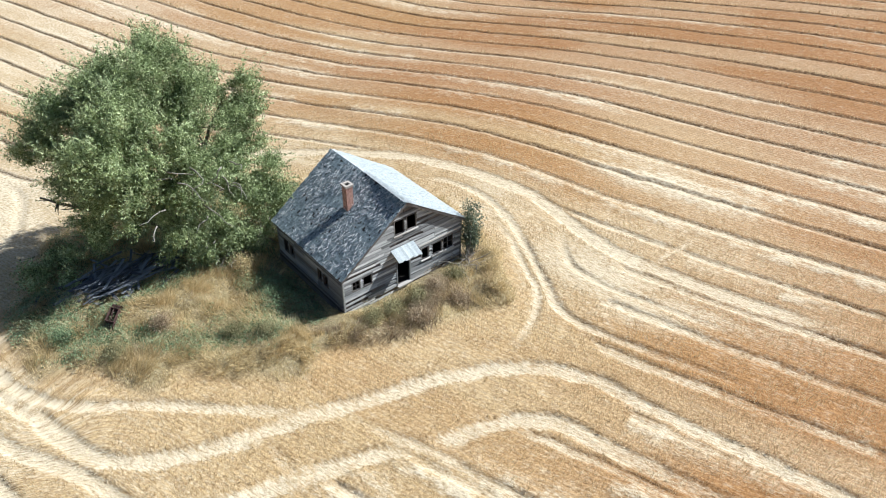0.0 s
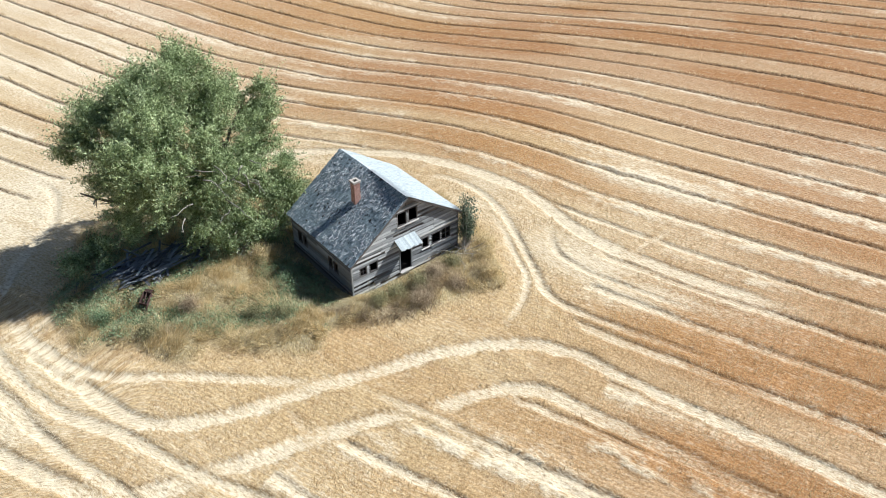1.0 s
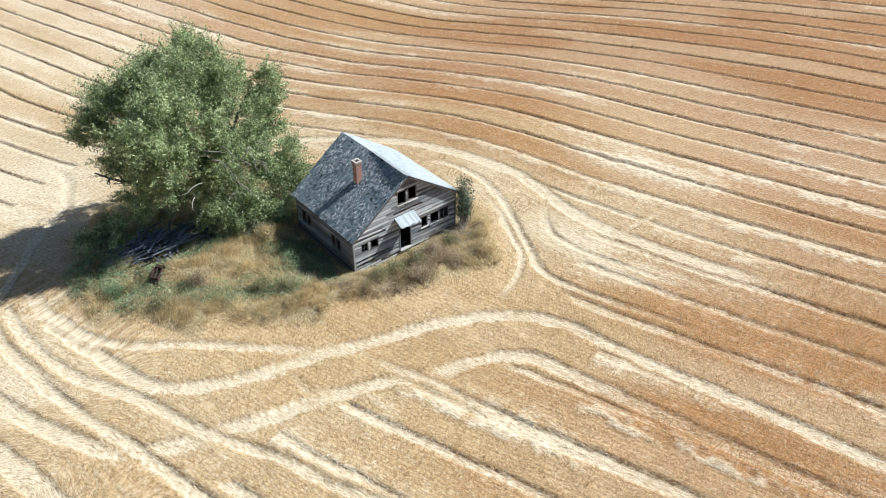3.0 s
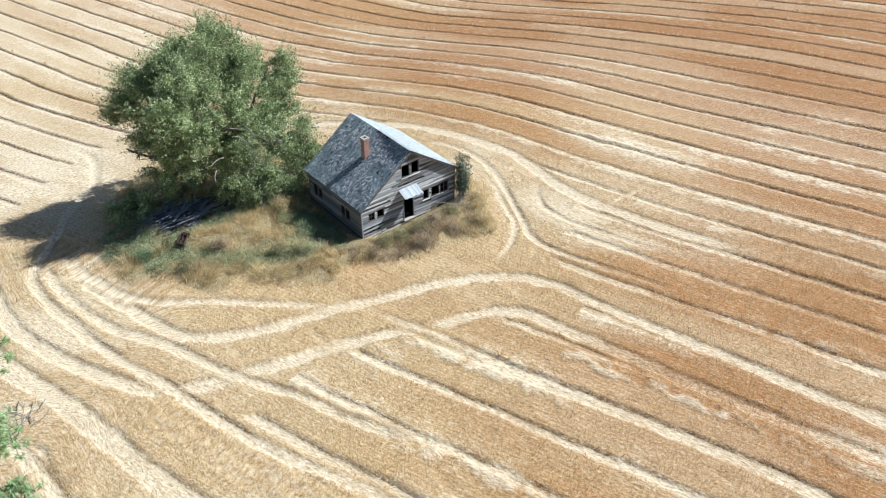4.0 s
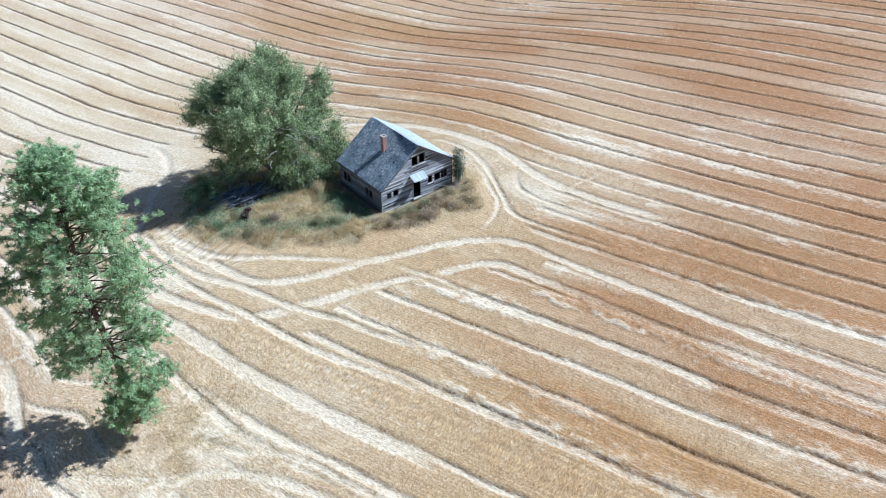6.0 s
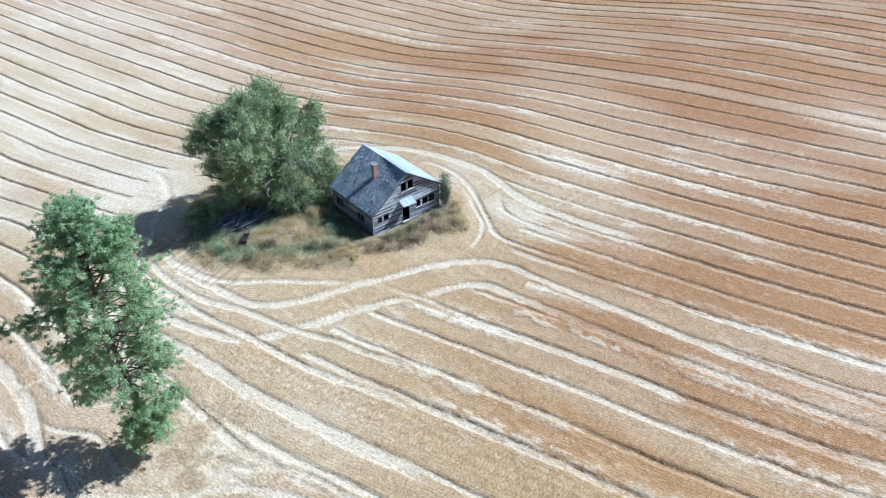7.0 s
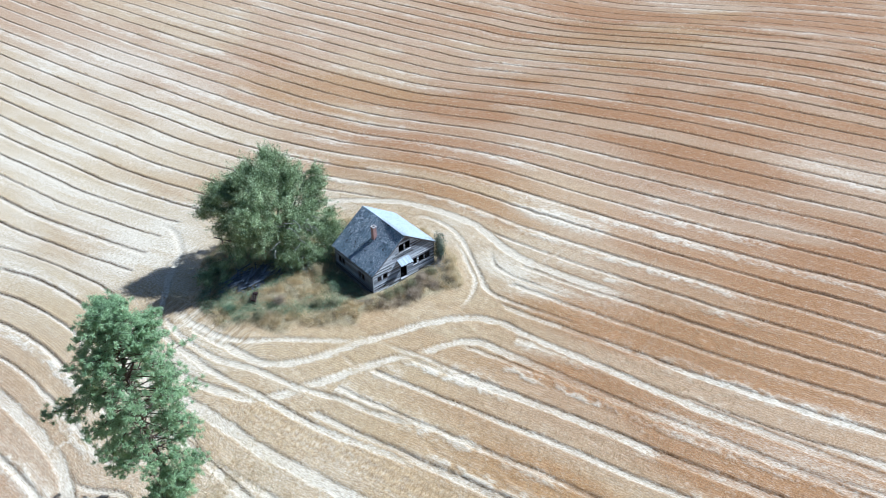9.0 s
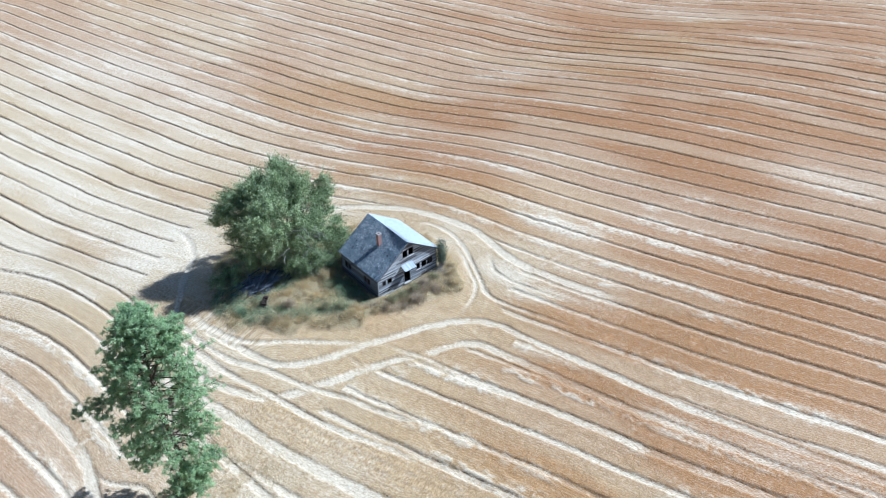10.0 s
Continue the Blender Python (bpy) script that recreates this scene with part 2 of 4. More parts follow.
RUSSET = leaf_material("russet_weeds", (0.20, 0.15, 0.10), (0.47, 0.37, 0.25), (0.76, 0.645, 0.47), 0.45)
STRAW = leaf_material("cut_straw", (0.52, 0.42, 0.26), (0.72, 0.61, 0.41), (0.90, 0.81, 0.61), 0.2)
STUBBLE = leaf_material("standing_stubble", (0.32, 0.22, 0.11), (0.64, 0.48, 0.265), (0.90, 0.78, 0.53), 0.45)
OLDBOARD = wood_material("old_boards", (0.055, 0.06, 0.07), (0.16, 0.175, 0.205), (0.36, 0.385, 0.43))
RUST = plain_material("rusty_iron", (0.05, 0.03, 0.03), (0.115, 0.062, 0.052), 8.0, 0.8, 0.3, 0.5)

# ---- the plan of the field ----
RUN = radians(-72)                                     # the way the swaths run
NX, NY = math.sin(-RUN), math.cos(RUN)                 # across them
SWATH = 3.72
ISLAND = spline([(-15.4, 9), (-12.6, 3.6), (-8, 0), (-3, -2.4), (2, -4.6), (6, -5.6), (9.4, -4.4), (11.4, -1.8), (12.2, 2), (12, 7),
                 (9.5, 12.5), (4, 18), (-3, 22), (-9.5, 21), (-14, 16)], closed=True)


def ground_z(x, y):
    return -4.6 * sstep((y - 5) / 50) + 0.7 * sstep((x - 35) / 25) * (1 - sstep((y + 5) / 20))


TRACKS = []


def track(half, deep, cover, edge, *points):
    """A wheel track off the swaths: half its width, its depth, its straw cover, the shade painted along its standing
    edge, points of the plan.
    """
    TRACKS.append((half, deep, cover, edge, spline(points, step=5)))


# the two long tracks that cross the headland and run out along the swaths
track(0.60, 0.14, 0.95, 0.5, (-17.6, 14.5), (-17.5, 8.9), (-16.5, 4.8), (-15.7, 1.7), (-14.9, -0.5), (-13.5, -2), (-11.5, -3.2), (-9.2, -4), (-7.5, -4.4), (-5.1, -5.1), (-1.7, -6.2),
      (2.5, -7.7), (6.2, -10.1), (7.9, -12.8), (8.3, -14.6), (9, -17.5), (10.2, -21.5), (13.4, -32.9), (17.1, -43.2), (21.4, -56))
track(0.64, 0.14, 0.95, 0.6, (-24.2, 17), (-23.2, 14), (-23, 10.9), (-23, 7.8), (-22.5, 5.1), (-21.5, 2.3), (-20.3, -0.6), (-18.4, -3.7), (-16.1, -5.5), (-13.6, -6.2), (-11, -7.1), (-8.7, -7.7),
      (-6.3, -8.4), (-4, -9.2), (-1.8, -10.4), (1.1, -11.3), (3, -12.3), (4.4, -13.9), (5, -16.2), (6.2, -20), (8.9, -29.2), (12.7, -39.8), (17.6, -55))
# turning tracks between them
track(0.40, 0.12, 0.85, 0.4, (-18.7, 13), (-17.3, 9.4), (-16.7, 7.4), (-15.9, 5.2), (-14.2, 3.1), (-11.2, 0.7), (-8.1, -2.2), (-5.6, -4.4), (-3.3, -5.4))
track(0.42, 0.12, 0.85, 0.6, (-19.8, 15), (-19.4, 11.6), (-19.3, 8.6), (-18.6, 4.9), (-17.6, 2.1), (-15.9, -0.8), (-14.6, -4.1), (-13.8, -6), (-12.4, -8.6), (-11.4, -10.5), (-10.1, -13.8), (-6.8, -19.5))
track(0.42, 0.12, 0.85, 0.9, (-21.4, 12), (-20.6, 8.2), (-19.8, 5.6), (-19.6, 3.4), (-18.9, 0.5), (-18, -2.2), (-17.3, -4.3), (-16.4, -7.7), (-15.8, -9.6), (-14.9, -12.3), (-12, -18.5), (-10.3, -23.5))
track(0.80, 0.10, 0.76, 0.6, (-26.3, 17), (-25.3, 10.2), (-25.1, 6.7), (-24.2, 3.4), (-22.9, -0.7), (-22.1, -3.4), (-21.5, -5.7), (-20.7, -9.5), (-18.8, -15.1), (-17.1, -19.9), (-13.5, -29))
track(0.48, 0.10, 0.80, 0.9, (-26.8, 2), (-25.5, -4.1), (-24.8, -8.5), (-24.3, -11.8), (-23.7, -15.4), (-22, -20), (-19.5, -26))
track(0.34, 0.10, 0.80, 0.3, (-4.2, -5.3), (-3.2, -8.2), (-2, -10.6), (-0.8, -14.7), (0, -16.8))
track(0.28, 0.10, 0.75, 0.3, (-9.8, -3.9), (-8.1, -5.3), (-7.9, -7.8), (-6.8, -9.8))
track(0.42, 0.12, 0.75, 0.5, (-11, 35), (-10.4, 30), (-12, 24.6), (-15.4, 20), (-18.6, 15), (-20.4, 12.2), (-20.5, 9.2), (-20, 5.8), (-18.6, 1))
# round the corner of the house and out along the slope
track(0.36, 0.12, 0.85, 0.7, (12.8, 11), (14.9, 7.5), (15.4, 4.1), (14.6, 0.8), (12.9, -2.8), (11.5, -5.7), (10.7, -7.3), (10.8, -10), (12.6, -15), (14.6, -20))
track(0.26, 0.10, 0.75, 0.4, (14.2, 3), (13.4, 0), (12, -3), (10.6, -5.6), (8, -7.4), (4, -8.6))
track(0.75, 0.10, 0.85, 0.4, (-2, 29), (3, 26), (8, 21.5), (13.9, 14.7), (15.8, 11.4), (17.2, 7), (18.3, 2.5), (17.8, -1.8), (17.6, -5.5), (18.2, -8.3), (19.6, -13), (22, -20))
track(0.30, 0.10, 0.75, 0.9, (17.3, -1.2), (15.6, -3.1), (14.4, -5), (14.4, -6.8), (14.6, -8.4), (15.8, -12), (17.4, -17))
# beside the pine
track(0.30, 0.08, 0.70, 0.5, (-27.6, -10.3), (-25, -16.2), (-22.6, -18.6), (-21.1, -20.8), (-20.1, -23.7), (-18, -29))
track(0.42, 0.08, 0.80, 0.4, (-36, -11), (-33.5, -12.3), (-29.9, -15.6), (-25.9, -18), (-23.7, -20.5), (-21.7, -24), (-20, -28))
track(0.72, 0.10, 0.70, 0.7, (-40, 27), (-37.6, 18), (-36.1, 10.8), (-35.2, 5.1), (-34.9, -0.1), (-35.7, -4.3), (-37, -10))
# narrow trails straight across the rows
track(0.13, 0.05, 0.75, 0.0, (14.2, -8.1), (18.2, -8.3), (22.5, -8.5), (25.5, -8.8))
track(0.14, 0.05, 0.75, 0.0, (-21.6, -5.9), (-19.4, -4.7), (-17.4, -3.5))
track(0.14, 0.05, 0.75, 0.0, (-17.6, -3.7), (-15.8, -2.8), (-13.6, -1.9))
track(0.14, 0.05, 0.75, 0.0, (-12.4, -2.8), (-10.4, -2.5), (-8.6, -2.1))
track(0.12, 0.05, 0.75, 0.0, (-4.2, -27.6), (-2, -28.6), (0.4, -29.5))
track(0.13, 0.05, 0.75, 0.0, (-38, 1), (-34, 2.4), (-30, 1.8))


def across(x, y):
    """The distance across the swaths, in metres, along lines that bend a little round the island."""
    s, w = NX * x + NY * y, -NY * x + NX * y
    bend = 2.0 * np.exp(-((w - 4) / 14) ** 2) * np.exp(-np.clip(s - 16, 0, None) / 10) * sstep((s - 2) / 8)
    a = s - 0.00045 * np.clip(w - 30, -110, 110) ** 2 - bend + 2.06 + 0.4 * (vnoise(w / 9, s / 40, 5) - 0.5)
    n = a / SWATH
    # the swaths beyond the pine curl in towards the headland, and lie wider beside it
    top = np.clip(37 + 3 * (n + 4.5), 20, 45)
    curl = np.clip(0.3 - 0.003 * (w - top) ** 2, -1.1, 0.3) * sstep((-n - 2.2) / 1.5) * sstep((w - 3) / 6) * sstep((60 - w) / 14)
    broad = 0.5 * sstep((-n - 4.3) / 1.0) * (1 - sstep((w + 1) / 7))
    return a - SWATH * (curl - broad), w


HEADLAND = spline([(-26, 17), (-25, 8), (-23.5, 1), (-21.7, -5), (-20.7, -9.5), (-17.5, -7.5), (-15, -9.5), (-12, -9), (-8.7, -8.2), (-4, -9.6), (-1.8, -10.9), (1.1, -11.8), (3.4, -13.4),
                   (5, -16), (8.2, -15), (9.6, -12), (11, -9), (14.5, -8.5), (17.6, -6), (18, 2), (17, 8), (13.9, 15.2), (8, 22), (2, 27.5), (-8, 32), (-16, 27), (-22, 20)], closed=True)


def lane(k, seed):
    v = np.sin(k * 91.7 + seed * 17.3) * 4375.85
    return v - np.floor(v)


def field(x, y):
    """Height over the bare terrain, straw cover, gold tint, weeds and the shade painted at standing edges for arrays of
    places.
    """
    a, w = across(x, y)
    k = np.floor(a / SWATH + 0.5)
    p = a - k * SWATH + 0.18 * (vnoise(w * 0.9, k * 5.3, 8) - 0.5)      # from the standing edge of the wheel line
    far = np.maximum(sstep((a - 20) / 25), sstep((w - 15) / 25))
    wide = (0.42 + 0.50 * lane(k, 1) * (0.5 + vnoise(w / 13, k * 3.1, 2))) * (1 - 0.40 * far)
    rough_patch = np.exp(-(((x + 27) / 4.5) ** 2 + ((y + 12.5) / 6.5) ** 2) ** 2)
    reach = (x > -48) & (x < 36) & (y > -60) & (y < 40)
    turned = np.zeros(x.shape)
    turned[reach] = inside(x[reach], y[reach], HEADLAND)
    free = (1 - turned) * (1 - rough_patch)
    groove = sstep((p + wide + 0.22) / 0.24) * sstep((0.10 - p) / 0.12) * free
    # mask for the shade painted along each row's standing edge
    edge_shade = np.exp(-((p + 0.06) / (0.105 + 0.045 * far)) ** 2) * free * (0.42 + 0.8 * vnoise(w / 5, k * 2.3, 16)) * (1 + 0.6 * far)
    # straw thrown beside the line, broad and ragged
    side = p + 0.5 + 1.4 * (lane(k, 3) - 0.5)
    clump = 0.25 + 1.35 * sstep((fbm(a / 0.42, w / 0.75, 65, 3) - 0.34) * 3.4)
    thrown = np.exp(-(side / (0.55 + 0.95 * lane(k, 4))) ** 2) * sstep((fbm(w / 11, k * 7.7, 3) - 0.37) * 3.4) * free * (1 - 0.5 * far) * clump
    depth = (0.07 + 0.11 * lane(k, 2)) * (0.6 + 0.6 * vnoise(w / 7, k * 4.9, 17)) * (1 - 0.38 * far) * groove - 0.07 * np.exp(-((p - 0.22) / 0.16) ** 2) * free
    tone = 0.30 * (lane(np.floor(a / SWATH), 9) - 0.45) + 0.22 * (lane(np.floor(a / SWATH * 2), 10) - 0.5)
    broken = 0.35 + 1.0 * fbm(w / 1.6, k * 9.1, 18)
    pale = np.clip((0.52 + 0.38 * lane(k, 6)) * (1 - 0.28 * far) * (0.45 + 0.65 * broken) * groove * (1 - edge_shade * 0.6) + 0.8 * thrown * (0.5 + 0.5 * broken) + 0.75 * tone * free, 0, 1)
    for n, (half, deep, cover, edge, line) in enumerate(TRACKS):
        near = (x > line[:, 0].min() - 2) & (x < line[:, 0].max() + 2) & (y > line[:, 1].min() - 2) & (y < line[:, 1].max() + 2)
        if not near.any():
            continue
        xr, yr = x[near], y[near]
        half = half * 0.76
        dep, pal, shd = depth[near], pale[near], edge_shade[near]
        sd = line_distance(xr, yr, line)
        worn = 0.12 + 0.85 * fbm(xr / 0.9, yr / 0.9, 4)
        streak = 0.74 + 0.52 * fbm(sd / 0.16, (xr - yr) / 3.0, 61 + n, 2)
        r = np.abs(sd) + min(0.30, half * 0.7) * (vnoise(xr * 1.1, yr * 1.1, 9) - 0.5)
        ends = sstep((np.minimum(np.hypot(xr - line[0][0], yr - line[0][1]), np.hypot(xr - line[-1][0], yr - line[-1][1])) - 0.5) / 5)
        g = sstep((half - r + 0.12) / 0.20) * ends
        shd = shd * (1 - sstep((half + 0.3 - r) / 0.3) * ends)
        # painted shade on the left of the track's run
        shd = np.maximum(shd, edge * np.exp(-((sd - half - 0.06) / 0.13) ** 2) * ends * sstep((vnoise(xr / 2.5, yr / 2.5, 19) - 0.25) * 2.5))
        depth[near] = np.maximum(dep * (1 - 0.6 * sstep((half + 0.5 - r) / 0.5) * ends), 0.95 * deep * g)
        pale[near] = np.maximum(pal * (1 - 0.85 * sstep((half + 0.9 - r) / 0.9) * ends), cover * (0.50 + 0.58 * worn) * streak * g)
        edge_shade[near] = shd
    # straw lies thick where machines turned, and over the slope behind the trees
    loose = fbm(a / 0.8, w / 7, 6) * 0.9 + 0.8 * fbm(a / 2.6, w / 5, 62) - 0.35
    for cx, cy, r, long, v in ((-14, -6, 6, 1, 0.18), (-13, 28, 8, 1, 0.5), (-20, 4, 6, 1, 0.4), (16.5, -12.5, 2.2, 2.6, 0.85), (20, -17, 2.2, 2.4, 0.4), (28, -3, 2.6, 3, 0.6), (11, -37, 3, 2.4, 0.25), (12.4, -36.5, 1.2, 6, 0.9), (16.6, -46, 1.2, 6, 0.9),
                               (-17, 14, 6, 1, 0.3), (13.5, -6, 3, 1.8, 0.4), (4, -6, 5, 1, 0.16), (-17, -16, 3, 2.2, 0.3), (15, 12, 5, 1, 0.3), (7, 20, 6, 1, 0.3), (66, -24, 5, 2.2, 0.35),
                               (0, 80, 45, 1, 0.22), (-26, 48, 24, 1, 0.16), (-24, -14, 6, 1, 0.2), (15, 4, 4, 1, 0.3), (-32, 6, 9, 1, 0.2)):
        ds, dw = NX * (x - cx) + NY * (y - cy), (-NY * (x - cx) + NX * (y - cy)) / long
        pale = pale + v * np.exp(-(ds * ds + dw * dw) / r ** 2) * loose * 1.4
    # richer brown stretches where the straw was cut short and carried off
    rich = np.zeros(x.shape)
    for cx, cy, r, long, v in ((33, 52, 13, 1.9, 1.0), (68, 0, 11, 2.2, 0.9), (34, -34, 10, 2.2, 1.2), (21, -27, 7, 2.2, 0.9), (31, -18, 6, 2.2, 0.6), (-9, 48, 6, 2.2, 0.7), (-20, 37, 5, 2, 0.7), (23, 25, 8, 2.2, 0.8), (61, 20, 11, 2.4, 0.9), (8, -26, 8, 2.2, 0.7), (2, -33, 8, 2.2, 0.8), (18, -37, 9, 2.2, 0.9),
                               (-4, 66, 5, 2, 0.5), (48, -10, 7, 2.2, 0.55), (22, 8, 6, 2, 0.45), (85, 40, 20, 2, 0.6), (59, 10, 9, 2.2, 0.8), (45, 23, 8, 2.2, 0.8), (27, 71, 7, 2.2, 0.8), (24, 84, 7, 2, 0.7), (38, -38, 9, 2.2, 1.0), (47, -33, 8, 2.2, 0.9), (120, 8, 22, 2, 0.8), (85, -12, 10, 2.2, 0.8)):
        ds, dw = NX * (x - cx) + NY * (y - cy), (-NY * (x - cx) + NX * (y - cy)) / long
        rich = rich + v * np.exp(-(ds * ds + dw * dw) / r ** 2)
    rich = np.clip(rich * (0.15 + 1.7 * sstep((fbm(a / 4.5, w / 26, 63, 2) - 0.28) * 2.4)) + 0.9 * (fbm(a / 7, w / 30, 64, 2) - 0.5) + 0.55 * (lane(np.floor(a / SWATH), 12) - 0.6), 0, 1)
    # a thin wash of chaff over whole stretches
    chaff = 0.5 + 1.0 * fbm(a / 3.7, w / 18, 66)
    for cx, cy, r, v in ((-5, 88, 42, 0.5), (-32, 46, 22, 0.45), (-14, 28, 8, 0.55), (-22, 5, 8, 0.3), (-16, -12, 12, 0.2), (15, -5, 6, 0.5), (24, -8, 8, 0.3), (16, 5, 4, 0.4), (9, 19, 6, 0.3),
                         (66, -22, 9, 0.3), (40, -14, 8, 0.2), (-28, -20, 10, 0.55), (-34, -6, 9, 0.4), (70, 110, 40, 0.25)):
        q = np.exp(-((x - cx) ** 2 + (y - cy) ** 2) / r ** 2)
        pale = pale + 0.6 * v * q * chaff
        rich = rich * (1 - 0.6 * q)
    pale = pale * (1 - 0.55 * rich)
    gold = np.clip(1.05 - sstep((np.abs(a - 2) - 14) / 26) * (1 - 0.5 * sstep((fbm(x / 26, y / 26, 11) - 0.45) * 4)) - 0.5 * (lane(np.floor(a / SWATH), 7) - 0.2) * sstep((a - 8) / 14), 0, 1)
    gold = gold * (1 - 0.7 * sstep((-w - 8) / 18) * sstep((a + 14) / 10))
    isl = np.full(x.shape, -30.0)
    xr, yr = x[reach], y[reach]
    ring = np.abs(line_distance(xr, yr, np.vstack([ISLAND, ISLAND[:1]])))
    isl[reach] = np.where(inside(xr, yr, ISLAND), ring, -ring)
    isl = isl + 2.0 * (vnoise(x / 2.2, y / 2.2, 12) - 0.35)
    weeds = sstep(isl / 1.6)
    mound = 0.55 * sstep(isl / 2) * vnoise(x / 2.1, y / 2.1, 13) * (1 - sstep((5.6 - np.hypot((x - 4.7) / 1.2, y - 3.8)) / 1.5))
    rough = 0.05 * (vnoise(x * 2.3, y * 2.3, 14) - 0.5) * (1 - groove)
    high = mound + 0.08 * thrown * (1 - far) * (1 - weeds) - depth * (1 - weeds) + rough + 0.12 * (vnoise(x / 6, y / 6, 15) - 0.5)
    pale = np.clip(pale + 0.3 * rough_patch * (fbm(x / 1.2, y / 1.2, 25) - 0.2), 0, 1) * (1 - weeds)
    return high, pale, gold, weeds, np.clip(edge_shade, 0, 1) * (1 - weeds), rich


def steps(*stretches):
    out = [np.arange(a, b, s) for a, b, s in stretches]
    return np.concatenate(out)


def far_steps(start, end, first, grow=1.18):
    v, s = [start], first
    while v[-1] < end:
        v.append(v[-1] + s)
        s *= grow
    return np.array(v[1:])


def build_ground():
    S = np.concatenate([-far_steps(62, 1800, 0.6)[::-1], steps((-62, -46, 0.4), (-46, 34, 0.16), (34, 100, 0.22), (100, 160, 0.4)), far_steps(160, 2200, 0.6)])
    Wd = np.concatenate([-far_steps(62, 1800, 0.8)[::-1], steps((-62, -52, 0.6), (-52, 24, 0.3), (24, 42, 0.5), (42, 150, 1.2)), far_steps(150, 2200, 1.4)])
    s, w = np.meshgrid(S, Wd)
    s, w = s.ravel(), w.ravel()
    x, y = NX * s - NY * w, NY * s + NX * w
    high, pale, gold, weeds, edge_shade, rich = field(x, y)
    z = ground_z(x, y) + high
    ns, nw = len(S), len(Wd)
    i = (np.arange(nw - 1)[:, None] * ns + np.arange(ns - 1)[None]).ravel()
    ob = raw("ground", np.stack([x, y, z], 1), np.stack([i, i + 1, i + ns + 1, i + ns], 1), FIELD, smooth=True)
    me = ob.data
    a, _ = across(x, y)
    for name, v in (("pale", pale), ("gold", gold), ("weeds", weeds), ("edge_shade", edge_shade), ("rich", rich)):
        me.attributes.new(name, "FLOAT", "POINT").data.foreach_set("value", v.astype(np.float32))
    flow = np.stack([a, w, np.zeros_like(a)], 1).astype(np.float32)
    me.attributes.new("flow", "FLOAT_VECTOR", "POINT").data.foreach_set("vector", flow.ravel())
    return tagged(ob, "harvested grain field with brown stubble and pale straw wheel tracks", "field", kind="structure")


build_ground()


# ---- the farmhouse ----
EAVE_L, RIDGE, EAVE_R = (0.0, 3.0), (4.76, 6.45), (9.42, 3.28)     # x and z of the roof's edges
SL = (RIDGE[1] - EAVE_L[1]) / (RIDGE[0] - EAVE_L[0])
SR = (RIDGE[1] - EAVE_R[1]) / (EAVE_R[0] - RIDGE[0])
WX0, WX1, WY0, WY1 = 0.2, 9.2, 0.1, 7.5
RY0, RY1 = -0.15, 7.72
BOARD = 0.175
rnd = random.Random(4)


def roof_z(x):
    return min(EAVE_L[1] + SL * (x - EAVE_L[0]), EAVE_R[1] + SR * (EAVE_R[0] - x))


FRONT = [(4.12, 5.02, 0.43, 2.35), (4.0, 4.68, 4.25, 5.25), (4.9, 5.6, 4.25, 5.25), (6.0, 6.55, 1.5, 2.32), (6.86, 7.58, 1.47, 2.3),
         (7.75, 8.47, 1.45, 2.36), (0.84, 1.36, 1.66, 2.32), (1.62, 2.2, 1.66, 2.36)]
LEFT = [(1.75, 2.15, 1.25, 2.02), (2.4, 2.76, 1.35, 2.1), (5.6, 6.02, 1.2, 2.05), (6.25, 6.66, 1.2, 2.1)]

house = tagged(new("farmhouse"), "abandoned weathered grey wooden farmhouse with a shingled gable roof", "house")


def runs(lo, hi, cuts):
    """The stretches of lo to hi that the cuts leave."""
    out, a = [], lo
    for c, d in sorted(cuts):
        if c > a:
            out.append((a, min(c, hi)))
        a = max(a, d)
    if a < hi:
        out.append((a, hi))
    return [(p, q) for p, q in out if q - p > 0.03]


def sheathing(name, place, lo, hi, top, holes, thick=0.09):
    """The wall behind the boards, cut in strips round its openings; place(u, v, z) sets wall coordinates into the house."""
    bm = bmesh.new()
    us = sorted({lo, hi, *(h[0] for h in holes), *(h[1] for h in holes), *([RIDGE[0]] if lo < RIDGE[0] < hi and name == "wall" else [])})
    us = [u for u in us if lo <= u <= hi]
    for a, b in zip(us[:-1], us[1:]):
        cuts = [(h[2], h[3]) for h in holes if h[0] < (a + b) / 2 < h[1]]
        for z0, z1 in runs(-0.25, 1e3, cuts):
            last = z1 > 100
            zs = (top(a), top(b)) if last else (z1, z1)
            v = [bm.verts.new(place(u, d, z)) for d in (0.02, thick) for u, z in ((a, z0), (b, z0), (b, zs[1]), (a, zs[0]))]
            for f in ((0, 1, 2, 3), (7, 6, 5, 4), (0, 4, 5, 1), (1, 5, 6, 2), (2, 6, 7, 3), (3, 7, 4, 0)):
                bm.faces.new([v[i] for i in f])
    bmesh.ops.recalc_face_normals(bm, faces=bm.faces)
    return part("wall", bm, SIDING_DARK, house)


